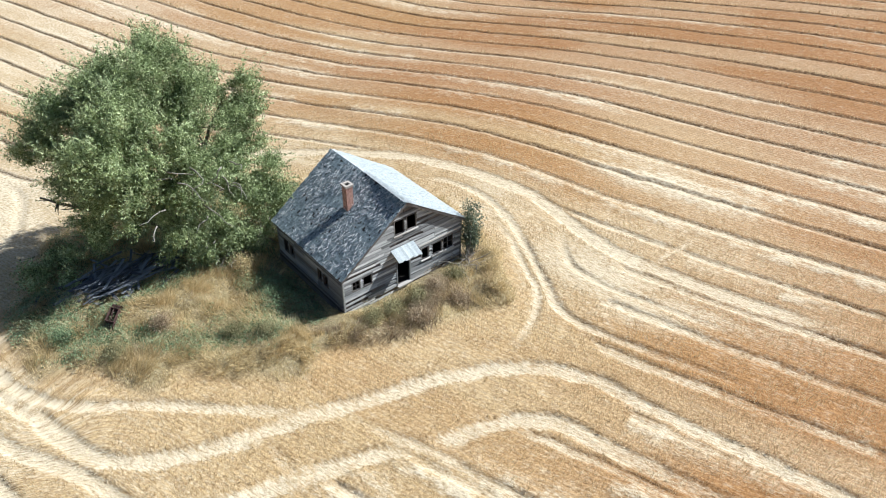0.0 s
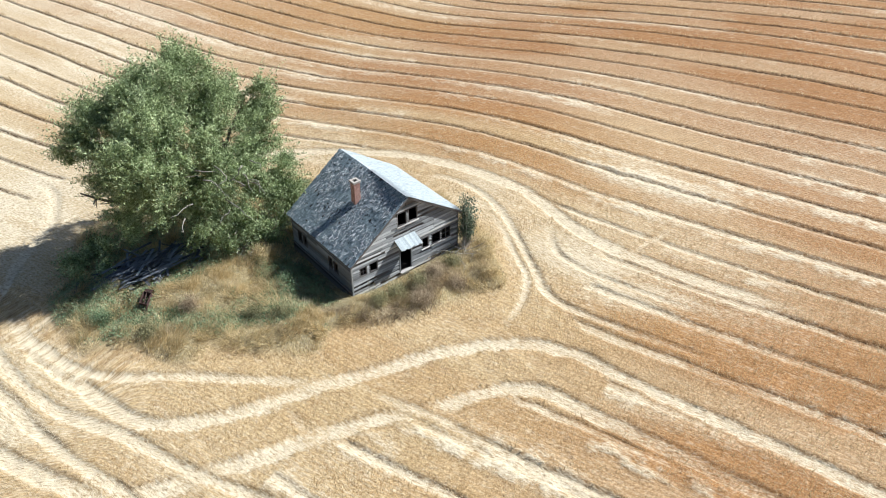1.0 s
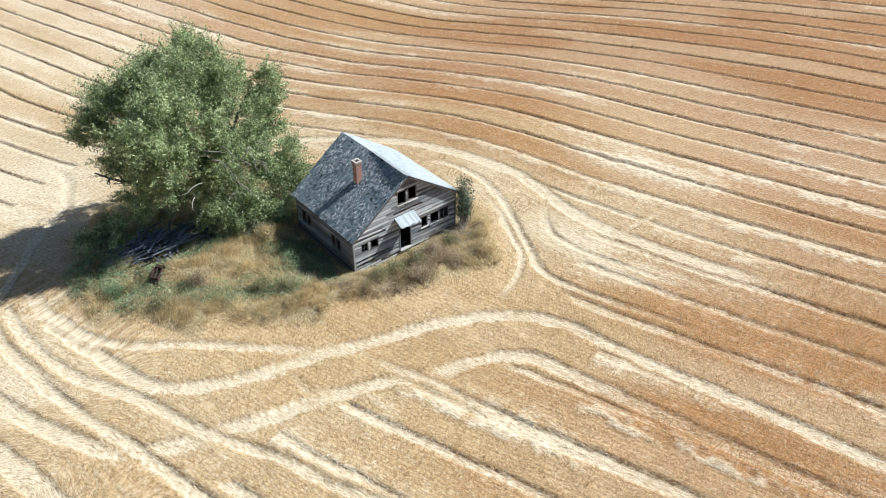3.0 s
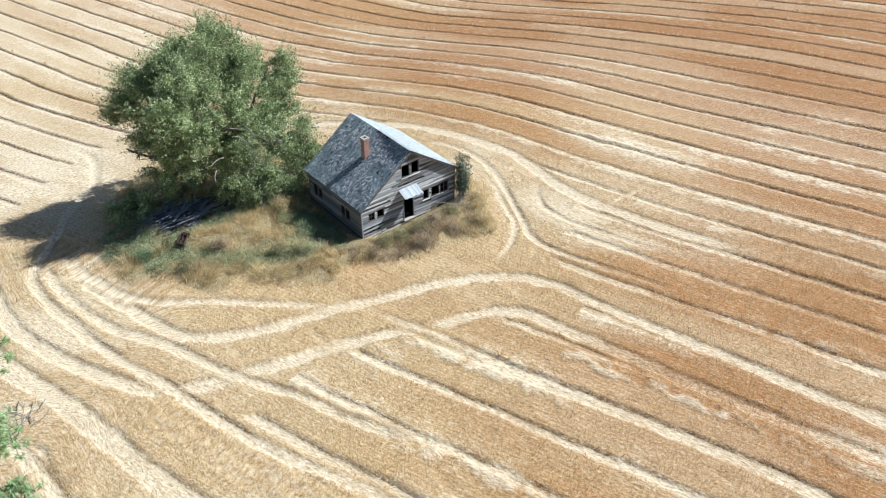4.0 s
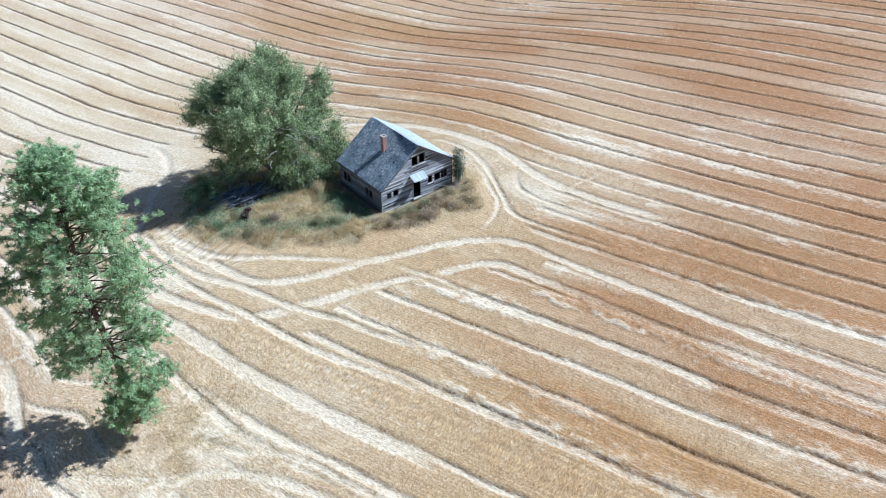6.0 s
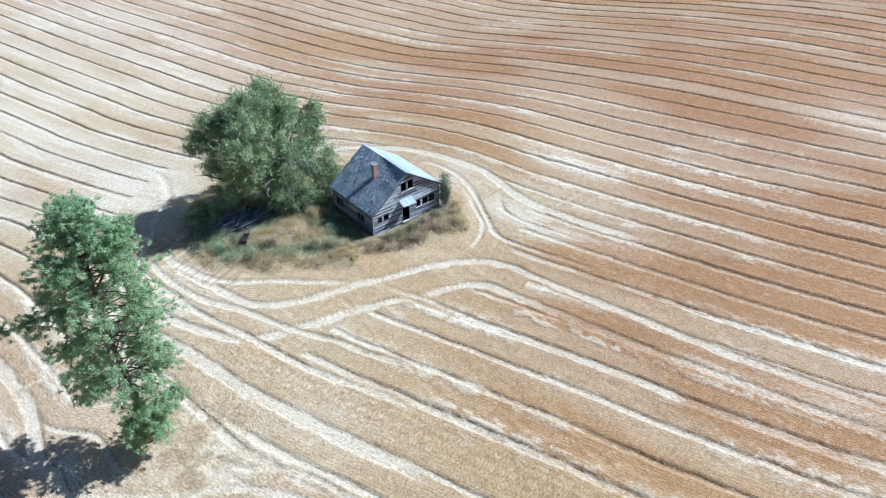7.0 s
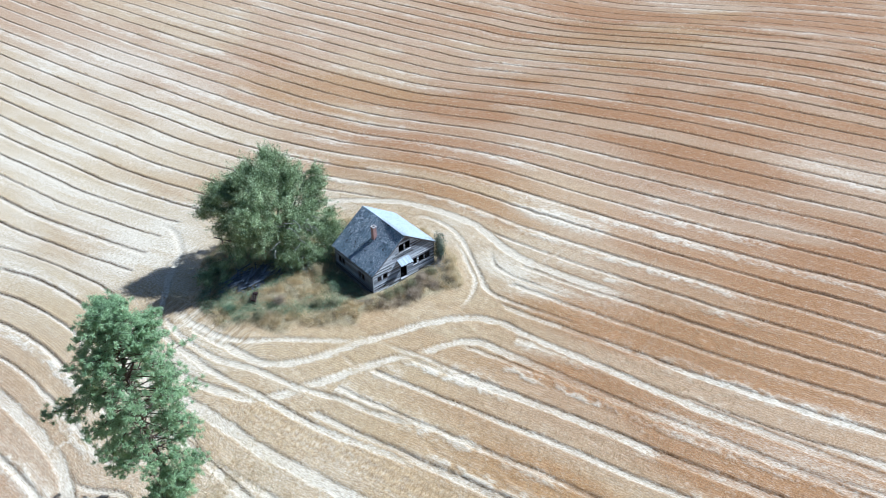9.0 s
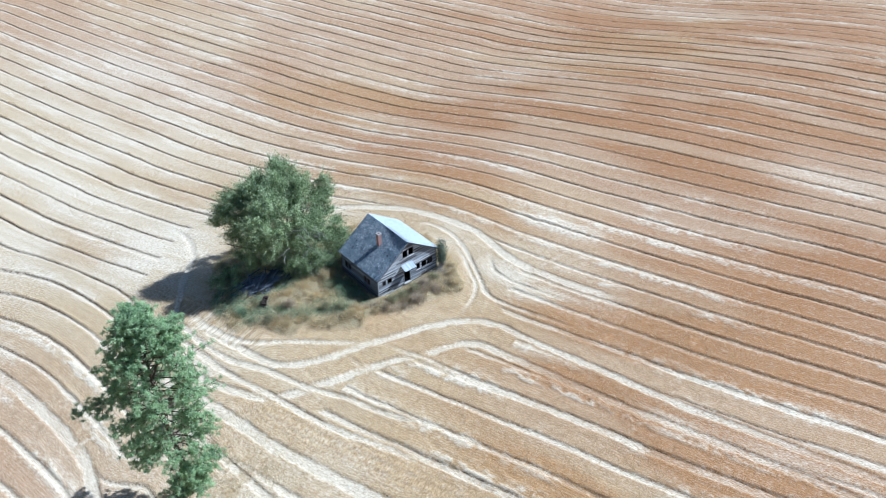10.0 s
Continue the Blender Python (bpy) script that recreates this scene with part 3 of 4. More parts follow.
def clapboards(wall, place, lo, hi, zlo, top, holes, gap=0.07, sag=0.05, joined=False, cover=0.87, wood=SIDING):
    """Lapped boards, each one a piece of its own; some slipped, some gone."""
    z = zlo
    all_bm = bmesh.new()
    while True:
        # the stretch of this course under the roof line
        us = [u for u in np.linspace(lo, hi, 121) if top(u) > z + BOARD * 0.6]
        if len(us) < 3:
            break
        cuts = [(h[0], h[1]) for h in holes if h[2] - 0.02 < z + BOARD * 0.6 and h[3] + 0.02 > z + BOARD * 0.4]
        for a, b in runs(us[0], us[-1], cuts):
            joints = [a]
            while b - joints[-1] > 3.2:
                joints.append(joints[-1] + rnd.uniform(1.6, 3.0))
            joints.append(b)
            for p, q in zip(joints[:-1], joints[1:]):
                if rnd.random() < gap or q - p < 0.05:
                    continue
                d0, d1 = rnd.gauss(0, sag * 0.35), rnd.gauss(0, sag * 0.35)
                if rnd.random() < 0.09:
                    d1 -= rnd.uniform(0.02, 0.09)
                out = rnd.uniform(0.018, 0.034) + (0.03 if cover < 0.8 else 0)
                e0, e1 = rnd.uniform(0, 0.012), rnd.uniform(0, 0.012)
                bm = all_bm if joined else bmesh.new()
                vs = [bm.verts.new(place(u, -v, zz)) for u, v, zz in (
                    (p + e0, 0.0, z + d0), (q - e1, 0.0, z + d1), (q - e1, out, z + d1), (p + e0, out, z + d0),
                    (p + e0, 0.0, z + d0 + BOARD * cover), (q - e1, 0.0, z + d1 + BOARD * cover), (q - e1, 0.014, z + d1 + BOARD * cover), (p + e0, 0.014, z + d0 + BOARD * cover))]
                for f in ((0, 3, 2, 1), (4, 5, 6, 7), (0, 1, 5, 4), (1, 2, 6, 5), (2, 3, 7, 6), (3, 0, 4, 7)):
                    bm.faces.new([vs[i] for i in f])
                if not joined:
                    bmesh.ops.recalc_face_normals(bm, faces=bm.faces)
                    part("plank", bm, wood, wall)
        z += BOARD
    if joined:
        bmesh.ops.recalc_face_normals(all_bm, faces=all_bm.faces)
        tagged(part("plank", all_bm, SIDING, wall), kind="stuff")
    else:
        all_bm.free()


def front_place(u, d, z):
    return (u, WY0 + d, z)


def back_place(u, d, z):
    return (u, WY1 - d, z)


def left_place(u, d, z):
    return (WX0 + d, u, z)


def right_place(u, d, z):
    return (WX1 - d, u, z)


def under_roof(u):
    return roof_z(u) - 0.16


def window(place, hole, cross=False, sill=True, depth=0.07):
    a, b, z0, z1 = hole
    w = 0.055
    bm = bmesh.new()
    for c in ((a - w, a + 0.02, z0 - w, z1 + w), (b - 0.02, b + w, z0 - w, z1 + w), (a, b, z1 - 0.02, z1 + w), (a, b, z0 - w, z0 + 0.02)):
        p, q = place(c[0], -0.045, c[2]), place(c[1], depth, c[3])
        add_box(bm, min(p[0], q[0]), max(p[0], q[0]), min(p[1], q[1]), max(p[1], q[1]), p[2], q[2])
    ob = part("window", bm, SIDING_DARK, house, "empty weathered window frame without glass")
    if sill:
        p, q = place(a - 0.1, -0.12, z0 - 0.1), place(b + 0.1, -0.046, z0 - 0.02)
        part("sill", box_bm(min(p[0], q[0]), max(p[0], q[0]), min(p[1], q[1]), max(p[1], q[1]), p[2], q[2]), WHITE_TRIM, ob, "flaking white window sill")
    if cross:
        bm = bmesh.new()
        um, zm = (a + b) / 2, (z0 + z1) / 2
        for c in ((um - 0.022, um + 0.022, z0, z1), (a, b, zm - 0.022, zm + 0.022)):
            p, q = place(c[0], 0.0, c[2]), place(c[1], 0.035, c[3])
            add_box(bm, min(p[0], q[0]), max(p[0], q[0]), min(p[1], q[1]), max(p[1], q[1]), p[2], q[2])
        part("muntin", bm, SIDING_DARK, ob)
    return ob


def build_house():
    front = sheathing("wall", front_place, WX0, WX1, under_roof, FRONT)
    back = sheathing("wall", back_place, WX0, WX1, under_roof, [])
    left = sheathing("side", left_place, WY0 + 0.1, WY1 - 0.1, lambda u: 2.98, LEFT)
    right = sheathing("side", right_place, WY0 + 0.1, WY1 - 0.1, lambda u: 3.25, [(3.2, 4.2, 1.2, 2.2)])
    clapboards(front, front_place, WX0, WX1, -0.1, lambda u: roof_z(u) - 0.1, FRONT, 0.13, 0.07, cover=0.68)
    # this wall's shade is painted by its darker boards
    clapboards(left, left_place, WY0, WY1, 0.72, lambda u: 2.95, LEFT, 0.05, 0.03, wood=SIDING_SHADED)
    clapboards(back, back_place, WX0, WX1, -0.1, lambda u: roof_z(u) - 0.1, [], joined=True)
    clapboards(right, right_place, WY0, WY1, -0.1, lambda u: 3.2, [(3.2, 4.2, 1.2, 2.2)], joined=True)
    # skirt boards along the side, a hand proud of the wall
    for k in range(5):
        part("skirt_board", box_bm(WX0 - 0.09 + 0.004 * k, WX0 + 0.015, WY0 - 0.02, WY1, -0.25 + 0.19 * k, -0.25 + 0.19 * k + 0.18), SIDING_DARK, house)
    part("skirt_cap", box_bm(WX0 - 0.13, WX0 + 0.015, WY0 - 0.03, WY1, 0.705, 0.735), SIDING_DARK, house)
    # corner boards
    for x, y in ((WX0 - 0.035, WY0 - 0.055), (WX1 - 0.065, WY0 - 0.06)):
        part("corner_board", box_bm(x, x + 0.1, y, y + 0.1, 0.0, roof_z(x + 0.05) - 0.16), SIDING, house)
    part("belt_board", box_bm(5.75, 9.16, WY0 - 0.085, WY0 - 0.03, 2.58, 2.70), WHITE_TRIM, house, "white painted belt board with flaking paint")
    # floors and a partition added behind the openings to keep them dark
    part("floor", box_bm(WX0 + 0.1, WX1 - 0.1, WY0 + 0.1, WY1 - 0.1, 0.25, 0.4), INSIDE_SHADE, house)
    part("loft_floor", box_bm(WX0 + 0.1, WX1 - 0.1, WY0 + 0.1, WY1 - 0.1, 2.9, 3.0), INSIDE_SHADE, house)
    part("inner_wall", box_bm(WX0 + 0.1, WX1 - 0.1, 2.6, 2.7, 0.4, 2.9), INSIDE_SHADE, house)
    for k, h in enumerate(FRONT[1:]):
        window(front_place, h, cross=k in (4, 5), sill=k < 5)
    for h in LEFT:
        window(left_place, h, sill=False)
    # doorway
    a, b, z0, z1 = FRONT[0]
    bm = bmesh.new()
    add_box(bm, a - 0.09, a, WY0 - 0.06, WY0 + 0.1, z0, z1 + 0.09)
    add_box(bm, b, b + 0.09, WY0 - 0.06, WY0 + 0.1, z0, z1 + 0.09)
    add_box(bm, a, b, WY0 - 0.06, WY0 + 0.1, z1, z1 + 0.09)
    d = part("doorway", bm, SIDING, house, "open doorway without a door, grey frame")
    part("threshold", box_bm(a - 0.08, b + 0.08, WY0 - 0.22, WY0 + 0.06, z0 - 0.09, z0 - 0.005), WHITE_TRIM, d, "pale worn threshold")
    # hood over the door
    hx0, hx1, hy0, hz0, hz1 = 3.66, 5.36, -0.8, 2.84, 3.27
    bm = bmesh.new()
    sl = (hz1 - hz0) / (WY0 - 0.03 - hy0)
    for k in range(11):
        x = hx0 + (hx1 - hx0) * k / 11
        y0 = hy0 + rnd.uniform(-0.05, 0.06)
        vs = [bm.verts.new(v) for v in (
            (x, y0, hz0 + sl * (y0 - hy0)), (x + 0.153, y0, hz0 + sl * (y0 - hy0) + rnd.uniform(-0.003, 0.003)), (x + 0.153, WY0 - 0.03, hz1), (x, WY0 - 0.03, hz1))]
        top = [bm.verts.new(v.co + Vector((0, 0, 0.035))) for v in vs]
        for f in ((vs[3], vs[2], vs[1], vs[0]), top, *((vs[i], vs[(i + 1) % 4], top[(i + 1) % 4], top[i]) for i in range(4))):
            bm.faces.new(f)
    bmesh.ops.recalc_face_normals(bm, faces=bm.faces)
    part("door_hood", bm, SHINGLE_LIT, house, "small sloping board hood over the doorway")
    # roof slopes: deck, shingles, edge boards
    for side, (e, s) in enumerate(((EAVE_L, SL), (EAVE_R, -SR))):
        x0, x1 = sorted((e[0], RIDGE[0]))
        bm = bmesh.new()
        t = 0.1
        v = [bm.verts.new((x, y, (EAVE_L[1] + SL * x if side == 0 else EAVE_R[1] + SR * (EAVE_R[0] - x)) - dz)) for dz in (t, 0.035)
             for x, y in ((x0, RY0), (x1, RY0), (x1, RY1), (x0, RY1))]
        for f in ((0, 3, 2, 1), (4, 5, 6, 7), (0, 1, 5, 4), (1, 2, 6, 5), (2, 3, 7, 6), (3, 0, 4, 7)):
            bm.faces.new([v[i] for i in f])
        roof = part("roof", bm, SIDING_DARK, house)
        shingles(roof, side)
    # the far slope's boards run on past the ridge towards the front, loose and lifted
    bm = bmesh.new()
    n = 14
    lo = [bm.verts.new((RIDGE[0] + 0.5, RY0 - 0.06 + 4.4 * k / n, RIDGE[1] - 0.5 * SR + 0.03)) for k in range(n + 1)]
    hi = [bm.verts.new((RIDGE[0] - 0.26 * (1 - k / n) ** 0.8 - 0.02, RY0 - 0.06 + 4.4 * k / n, RIDGE[1] + 0.15 * (1 - k / n) ** 0.8 + 0.02)) for k in range(n + 1)]
    for k in range(n):
        bm.faces.new((lo[k], lo[k + 1], hi[k + 1], hi[k]))
    bmesh.ops.solidify(bm, geom=bm.faces[:], thickness=0.05)
    bmesh.ops.recalc_face_normals(bm, faces=bm.faces)
    part("ridge_boards", bm, SHINGLE_LIT, house, "loose boards lifted along the ridge")
    # rake boards under the front edge of the roof
    for a, b in ((EAVE_L, RIDGE), (EAVE_R, RIDGE)):
        bm = bmesh.new()
        v = [bm.verts.new((p[0], yy, p[1] - dz)) for yy in (RY0 - 0.02, RY0 + 0.01) for p, dz in ((a, 0.02), (b, 0.02), (b, 0.2), (a, 0.2))]
        for f in ((0, 1, 2, 3), (7, 6, 5, 4), (0, 4, 5, 1), (1, 5, 6, 2), (2, 6, 7, 3), (3, 7, 4, 0)):
            bm.faces.new([v[i] for i in f])
        bmesh.ops.recalc_face_normals(bm, faces=bm.faces)
        part("rake_board", bm, SIDING_DARK, house)
    # chimney
    cx, cy, cw, c0, c1 = 2.95, 3.2, 0.21, 4.7, 6.72
    chim = part("chimney", box_bm(cx - cw, cx + cw, cy - cw, cy + cw, c0, c1 - 0.04), MORTAR, house, "brick chimney with a pale crumbling cap")
    bm = bmesh.new()
    z, row = c0, 0
    while z < c1 - 0.1:
        for fx, fy in ((1, 0), (-1, 0), (0, 1), (0, -1)):
            for k in (-1, 0, 1):
                u = (k + (0.25 if row % 2 else -0.25)) * 0.2
                a, b = max(u - 0.094, -cw - 0.015), min(u + 0.094, cw + 0.015)
                if b - a < 0.03:
                    continue
                o = cw + 0.012 + rnd.uniform(-0.004, 0.008)
                if fx:
                    add_box(bm, cx + fx * (o - 0.02) - 0.02, cx + fx * (o - 0.02) + 0.02, cy + a, cy + b, z, z + 0.062)
                else:
                    add_box(bm, cx + a, cx + b, cy + fy * (o - 0.02) - 0.02, cy + fy * (o - 0.02) + 0.02, z, z + 0.062)
        z, row = z + 0.075, row + 1
    tagged(part("brick", bm, BRICK, chim), kind="stuff")
    bm = bmesh.new()
    for x0, x1, y0, y1 in ((-0.28, -0.14, -0.28, 0.28), (0.14, 0.28, -0.28, 0.28), (-0.14, 0.14, -0.28, -0.14), (-0.14, 0.14, 0.14, 0.28)):
        add_box(bm, cx + x0, cx + x1, cy + y0, cy + y1, c1 - 0.1, c1 + 0.03)
    part("cap", bm, MORTAR, chim, "pale mortar chimney cap")
    # dark plate in place of the shaded chimney opening
    part("flue", box_bm(cx - 0.13, cx + 0.13, cy - 0.13, cy + 0.13, c1 - 0.039, c1 - 0.03), INSIDE_SHADE, chim)


def shingles(roof, side):
    """Split shingles in lapped rows, worn, curled, with gaps."""
    e, s = (EAVE_L, SL) if side == 0 else (EAVE_R, SR)
    run = abs(RIDGE[0] - e[0])
    length = math.hypot(run, RIDGE[1] - e[1])
    away = 1 if side == 0 else -1
    ux, uz = away * run / length, (RIDGE[1] - e[1]) / length          # up the slope
    nx, nz = -uz * away, abs(ux)                                       # off the slope
    verts, faces = [], []
    step = 0.15
    rows = int(length / step)
    for r in range(rows):
        y = RY0 + rnd.uniform(-0.1, 0)
        while y < RY1 - 0.04:
            w = rnd.uniform(0.07, 0.15)
            y1 = min(y + w - 0.008, RY1 + 0.02)
            hole = vnoise(y * 0.9, r * 0.25, 31 + side)
            if rnd.random() > ((0.02 if hole < 0.66 else 0.18) if side == 0 else 0.015):
                a = r * step - 0.03 + rnd.gauss(0, 0.014)
                b = min(a + step * rnd.uniform(1.35, 1.7), length)
                lift = 0.011 + abs(rnd.gauss(0, 0.006)) + (rnd.uniform(0.015, 0.05) if rnd.random() < 0.05 else 0)
                tw = rnd.gauss(0, 0.003)
                skew = rnd.gauss(0, 0.012)
                base = len(verts)
                for yy, c, o in ((y, a, lift + tw), (y1, a + skew, lift - tw), (y1, b, -0.008), (y, b, -0.008),
                                 (y, a, lift + tw - 0.018), (y1, a + skew, lift - tw - 0.018)):
                    verts.append((e[0] + ux * c + nx * o, max(yy, RY0 - 0.05), e[1] + uz * c + nz * o))
                quad = [(base, base + 1, base + 2, base + 3), (base + 4, base + 5, base + 1, base)]
                faces += [q[::-1] for q in quad] if side == 0 else quad
            y = y1 + 0.008
    # the slope turned from the sun takes the darker painted tone
    tagged(raw("shingle", verts, faces, SHINGLE_DIM if side == 0 else SHINGLE_LIT, roof), kind="stuff")
    # split, curled tips standing off the slope, thickest towards the ridge
    verts, faces = [], []
    for _ in range(1800 if side == 0 else 120):
        c, y = length * rnd.random() ** 0.8, rnd.uniform(RY0, RY1 - 0.3)
        if vnoise(y * 0.8, c * 0.9, 41 + side) < 0.42:
            continue
        turn = rnd.gauss(0.0, 0.9)
        l, w, lift = rnd.uniform(0.14, 0.42), rnd.uniform(0.03, 0.07), rnd.uniform(0.05, 0.16)
        du, dv = -math.cos(turn) * l, math.sin(turn) * l
        pu, pv = -math.sin(turn) * w, math.cos(turn) * w
        base = len(verts)
        for q, v2, o in ((c, y, 0.012), (c + pu, y + pv, 0.012), (c + du + pu * 0.3, y + dv + pv * 0.3, lift), (c + du, y + dv, lift)):
            q = min(max(q, 0.0), length)
            verts.append((e[0] + ux * q + nx * o, v2, e[1] + uz * q + nz * o))
        faces.append((base, base + 1, base + 2, base + 3))
    tagged(raw("splinter", verts, faces, SPLINTER, roof, "pale split shingle tips"), kind="stuff")


build_house()

# ---- leaves, grass and limbs ----
nr = np.random.default_rng(7)


def sprays(centres, length, width, droop=0.0, out=None, turned=0.0):
    """Pointed leaf sprays, two triangles each, at the centres; turned: how far the blades face the light."""
    n = len(centres)
    d = nr.normal(size=(n, 3))
    if out is not None:
        d = 0.7 * d / np.linalg.norm(d, axis=1)[:, None] + out
    d[:, 2] -= droop
    d /= np.linalg.norm(d, axis=1)[:, None]
    if turned:
        up = nr.normal(size=(n, 3))
        up = up / np.linalg.norm(up, axis=1)[:, None] + turned * (np.array(SUN_DIR) + np.array((0, 0, 0.4)))
        d = d - up * (np.sum(d * up, 1) / np.sum(up * up, 1))[:, None]
        d /= np.linalg.norm(d, axis=1)[:, None]
        s = np.cross(d, up)
    else:
        s = np.cross(d, nr.normal(size=(n, 3)))
    s /= np.linalg.norm(s, axis=1)[:, None] + 1e-9
    ll = length * nr.uniform(0.6, 1.3, (n, 1))
    ww = width * nr.uniform(0.6, 1.3, (n, 1))
    v = np.stack([centres - d * ll / 2, centres + s * ww / 2, centres + d * ll / 2, centres - s * ww / 2], 1).reshape(-1, 3)
    return v, np.arange(4 * n).reshape(-1, 4)


def blades(x, y, z, tall, wide, lean):
    """Single pointed blades standing at places, bent to all sides."""
    n = len(x)
    a = nr.uniform(0, 2 * np.pi, n)
    b = 4 * np.pi * fbm(x / 2.2, y / 2.2, 71, 2) + nr.normal(size=n) * 0.8
    h = tall * nr.uniform(0.55, 1.3, n)
    l = lean * h * nr.uniform(0.1, 1.0, n)
    w = wide * nr.uniform(0.6, 1.3, n) / 2
    p = np.stack([x, y, z], 1)
    side = np.stack([np.cos(a) * w, np.sin(a) * w, np.zeros(n)], 1)
    tip = np.stack([np.cos(b) * l, np.sin(b) * l, h], 1)
    v = np.stack([p - side, p + side, p + tip], 1).reshape(-1, 3)
    return v, np.arange(3 * n).reshape(-1, 3)


def limb(bm, start, way, length, r0, r1, bend=0.25, count=6, sides=6):
    pts, p, d = [start.copy()], start.copy(), way.normalized()
    for k in range(count):
        d = (d + Vector((rnd.gauss(0, bend), rnd.gauss(0, bend), rnd.gauss(0, bend * 0.6))) * 0.5).normalized()
        p = p + d * length / count
        pts.append(p.copy())
    add_tube(bm, pts, [r0 + (r1 - r0) * k / count for k in range(count + 1)], sides)
    return pts


def fill_lobes(lobes, spread, small, per):
    """Places for leaves: small clumps scattered through the large lobes, denser towards their skins."""
    out = []
    for cx, cy, cz, rx, ry, rz, n in lobes:
        for _ in range(n):
            d = nr.normal(size=3)
            d /= np.linalg.norm(d)
            f = nr.uniform(0.25, 1.0) ** 0.45
            c = np.array((cx, cy, cz)) + d * f * np.array((rx, ry, rz))
            r = small * nr.uniform(0.55, 1.25)
            q = nr.normal(size=(int(per * r * r / small ** 2), 3)) * r * spread
            out.append(c + q)
    return np.vstack(out)


def build_willow():
    tree = tagged(new("tree"), "large grey-green willow with many stems beside the farmhouse", "tree")
    base = Vector((-4.2, 12.4, ground_z(-4.2, 12.4) + 0.1))
    bm = bmesh.new()
    for tx, ty, tz, r in ((-2.8, 14.4, 12.8, 0.32), (-8.5, 16.2, 8.5, 0.28), (1.6, 12.6, 9.8, 0.24), (-5.2, 9.8, 7.5, 0.22), (0.2, 10.6, 6.0, 0.2), (-4, 17.5, 10, 0.25)):
        s = base + Vector((rnd.uniform(-0.7, 0.7), rnd.uniform(-0.7, 0.7), -0.3))
        end = Vector((tx, ty, tz))
        pts = limb(bm, s, end - s + Vector((0, 0, 1.5)), (end - s).length * 0.95, r, 0.05, 0.22, 9, 8)
        for k in range(3, 9):
            for _ in range(3):
                w = Vector((rnd.gauss(0, 1), rnd.gauss(0, 1), rnd.uniform(-0.3, 0.8)))
                limb(bm, pts[k], w, rnd.uniform(1.0, 2.6 if k < 7 else 1.5), 0.06, 0.012, 0.4, 5, 5)
    # a tangle of bare grey branches low on the open side, and a few long ones through the front of the crown
    for k in range(74):
        dead = bmesh.new()
        if k < 60:
            st = Vector((rnd.uniform(-3.6, 0.9), rnd.uniform(8.4, 10.2), rnd.uniform(0.1, 2.4)))
            limb(dead, st, Vector((rnd.gauss(0, 0.8), rnd.gauss(-0.3, 0.6), rnd.uniform(-0.7, 1.0))), rnd.uniform(0.8, 2.2), 0.03, 0.008, 0.6, 6, 4)
        else:
            st = Vector((rnd.uniform(-8, -1), rnd.uniform(8.2, 9.6), rnd.uniform(3.5, 8)))
            limb(dead, st, Vector((rnd.gauss(0, 1), -0.5, rnd.uniform(-0.5, 0.4))), rnd.uniform(1.4, 2.6), 0.05, 0.012, 0.7, 8, 5)
        part("bare_branch", dead, DEADWOOD, tree, smooth=True)
    part("trunk", bm, BARK, tree, smooth=True)
    lobes = [(-3.6, 14.7, 10.9, 3.0, 3.0, 2.7, 36), (-5.6, 14.6, 8.2, 3.6, 3.4, 3.2, 40), (-8.0, 16.6, 8.0, 2.6, 2.8, 2.2, 26), (-0.6, 13.2, 7.4, 2.8, 2.8, 2.8, 28),
             (2.0, 12.9, 9.4, 0.8, 0.8, 1.4, 10), (1.3, 12.8, 8.0, 0.9, 0.9, 1.0, 8), (0.9, 12.4, 6.6, 1.3, 1.3, 1.2, 10), (0.6, 11.4, 4.6, 2.0, 2.2, 2.0, 20), (-2.4, 10.6, 5.2, 2.4, 2.0, 2.4, 22), (-6.6, 12.2, 5.2, 2.8, 2.6, 2.4, 26),
             (-4, 17.6, 6.5, 4.2, 2.6, 3.6, 30), (-9.8, 17.6, 7.6, 1.4, 1.5, 1.3, 8), (-8.6, 15.8, 6.2, 2.0, 2.2, 1.8, 14), (-6.2, 15.2, 10.0, 2.2, 2.2, 1.8, 18), (-1.2, 13.8, 9.2, 2.0, 2.0, 1.8, 14), (1.1, 10.6, 3.4, 1.5, 1.4, 1.3, 10), (-4, 10.4, 6.2, 2.0, 1.6, 1.8, 14), (-7.6, 15.6, 5.6, 2.6, 2.6, 2.0, 22), (-8.6, 16.4, 9.0, 1.6, 1.6, 1.4, 10), (-5.0, 10.8, 3.0, 1.6, 1.6, 1.5, 10), (-2.8, 10.2, 3.2, 1.8, 1.5, 1.5, 12), (-7.8, 13.6, 3.2, 2.0, 1.4, 1.5, 10), (-11.6, 14.6, 0.6, 2.0, 2.2, 0.9, 14), (-8, 15.5, 2.4, 2.4, 2.0, 1.6, 12), (0.9, 9.9, 2.6, 1.3, 1.3, 1.1, 9)]
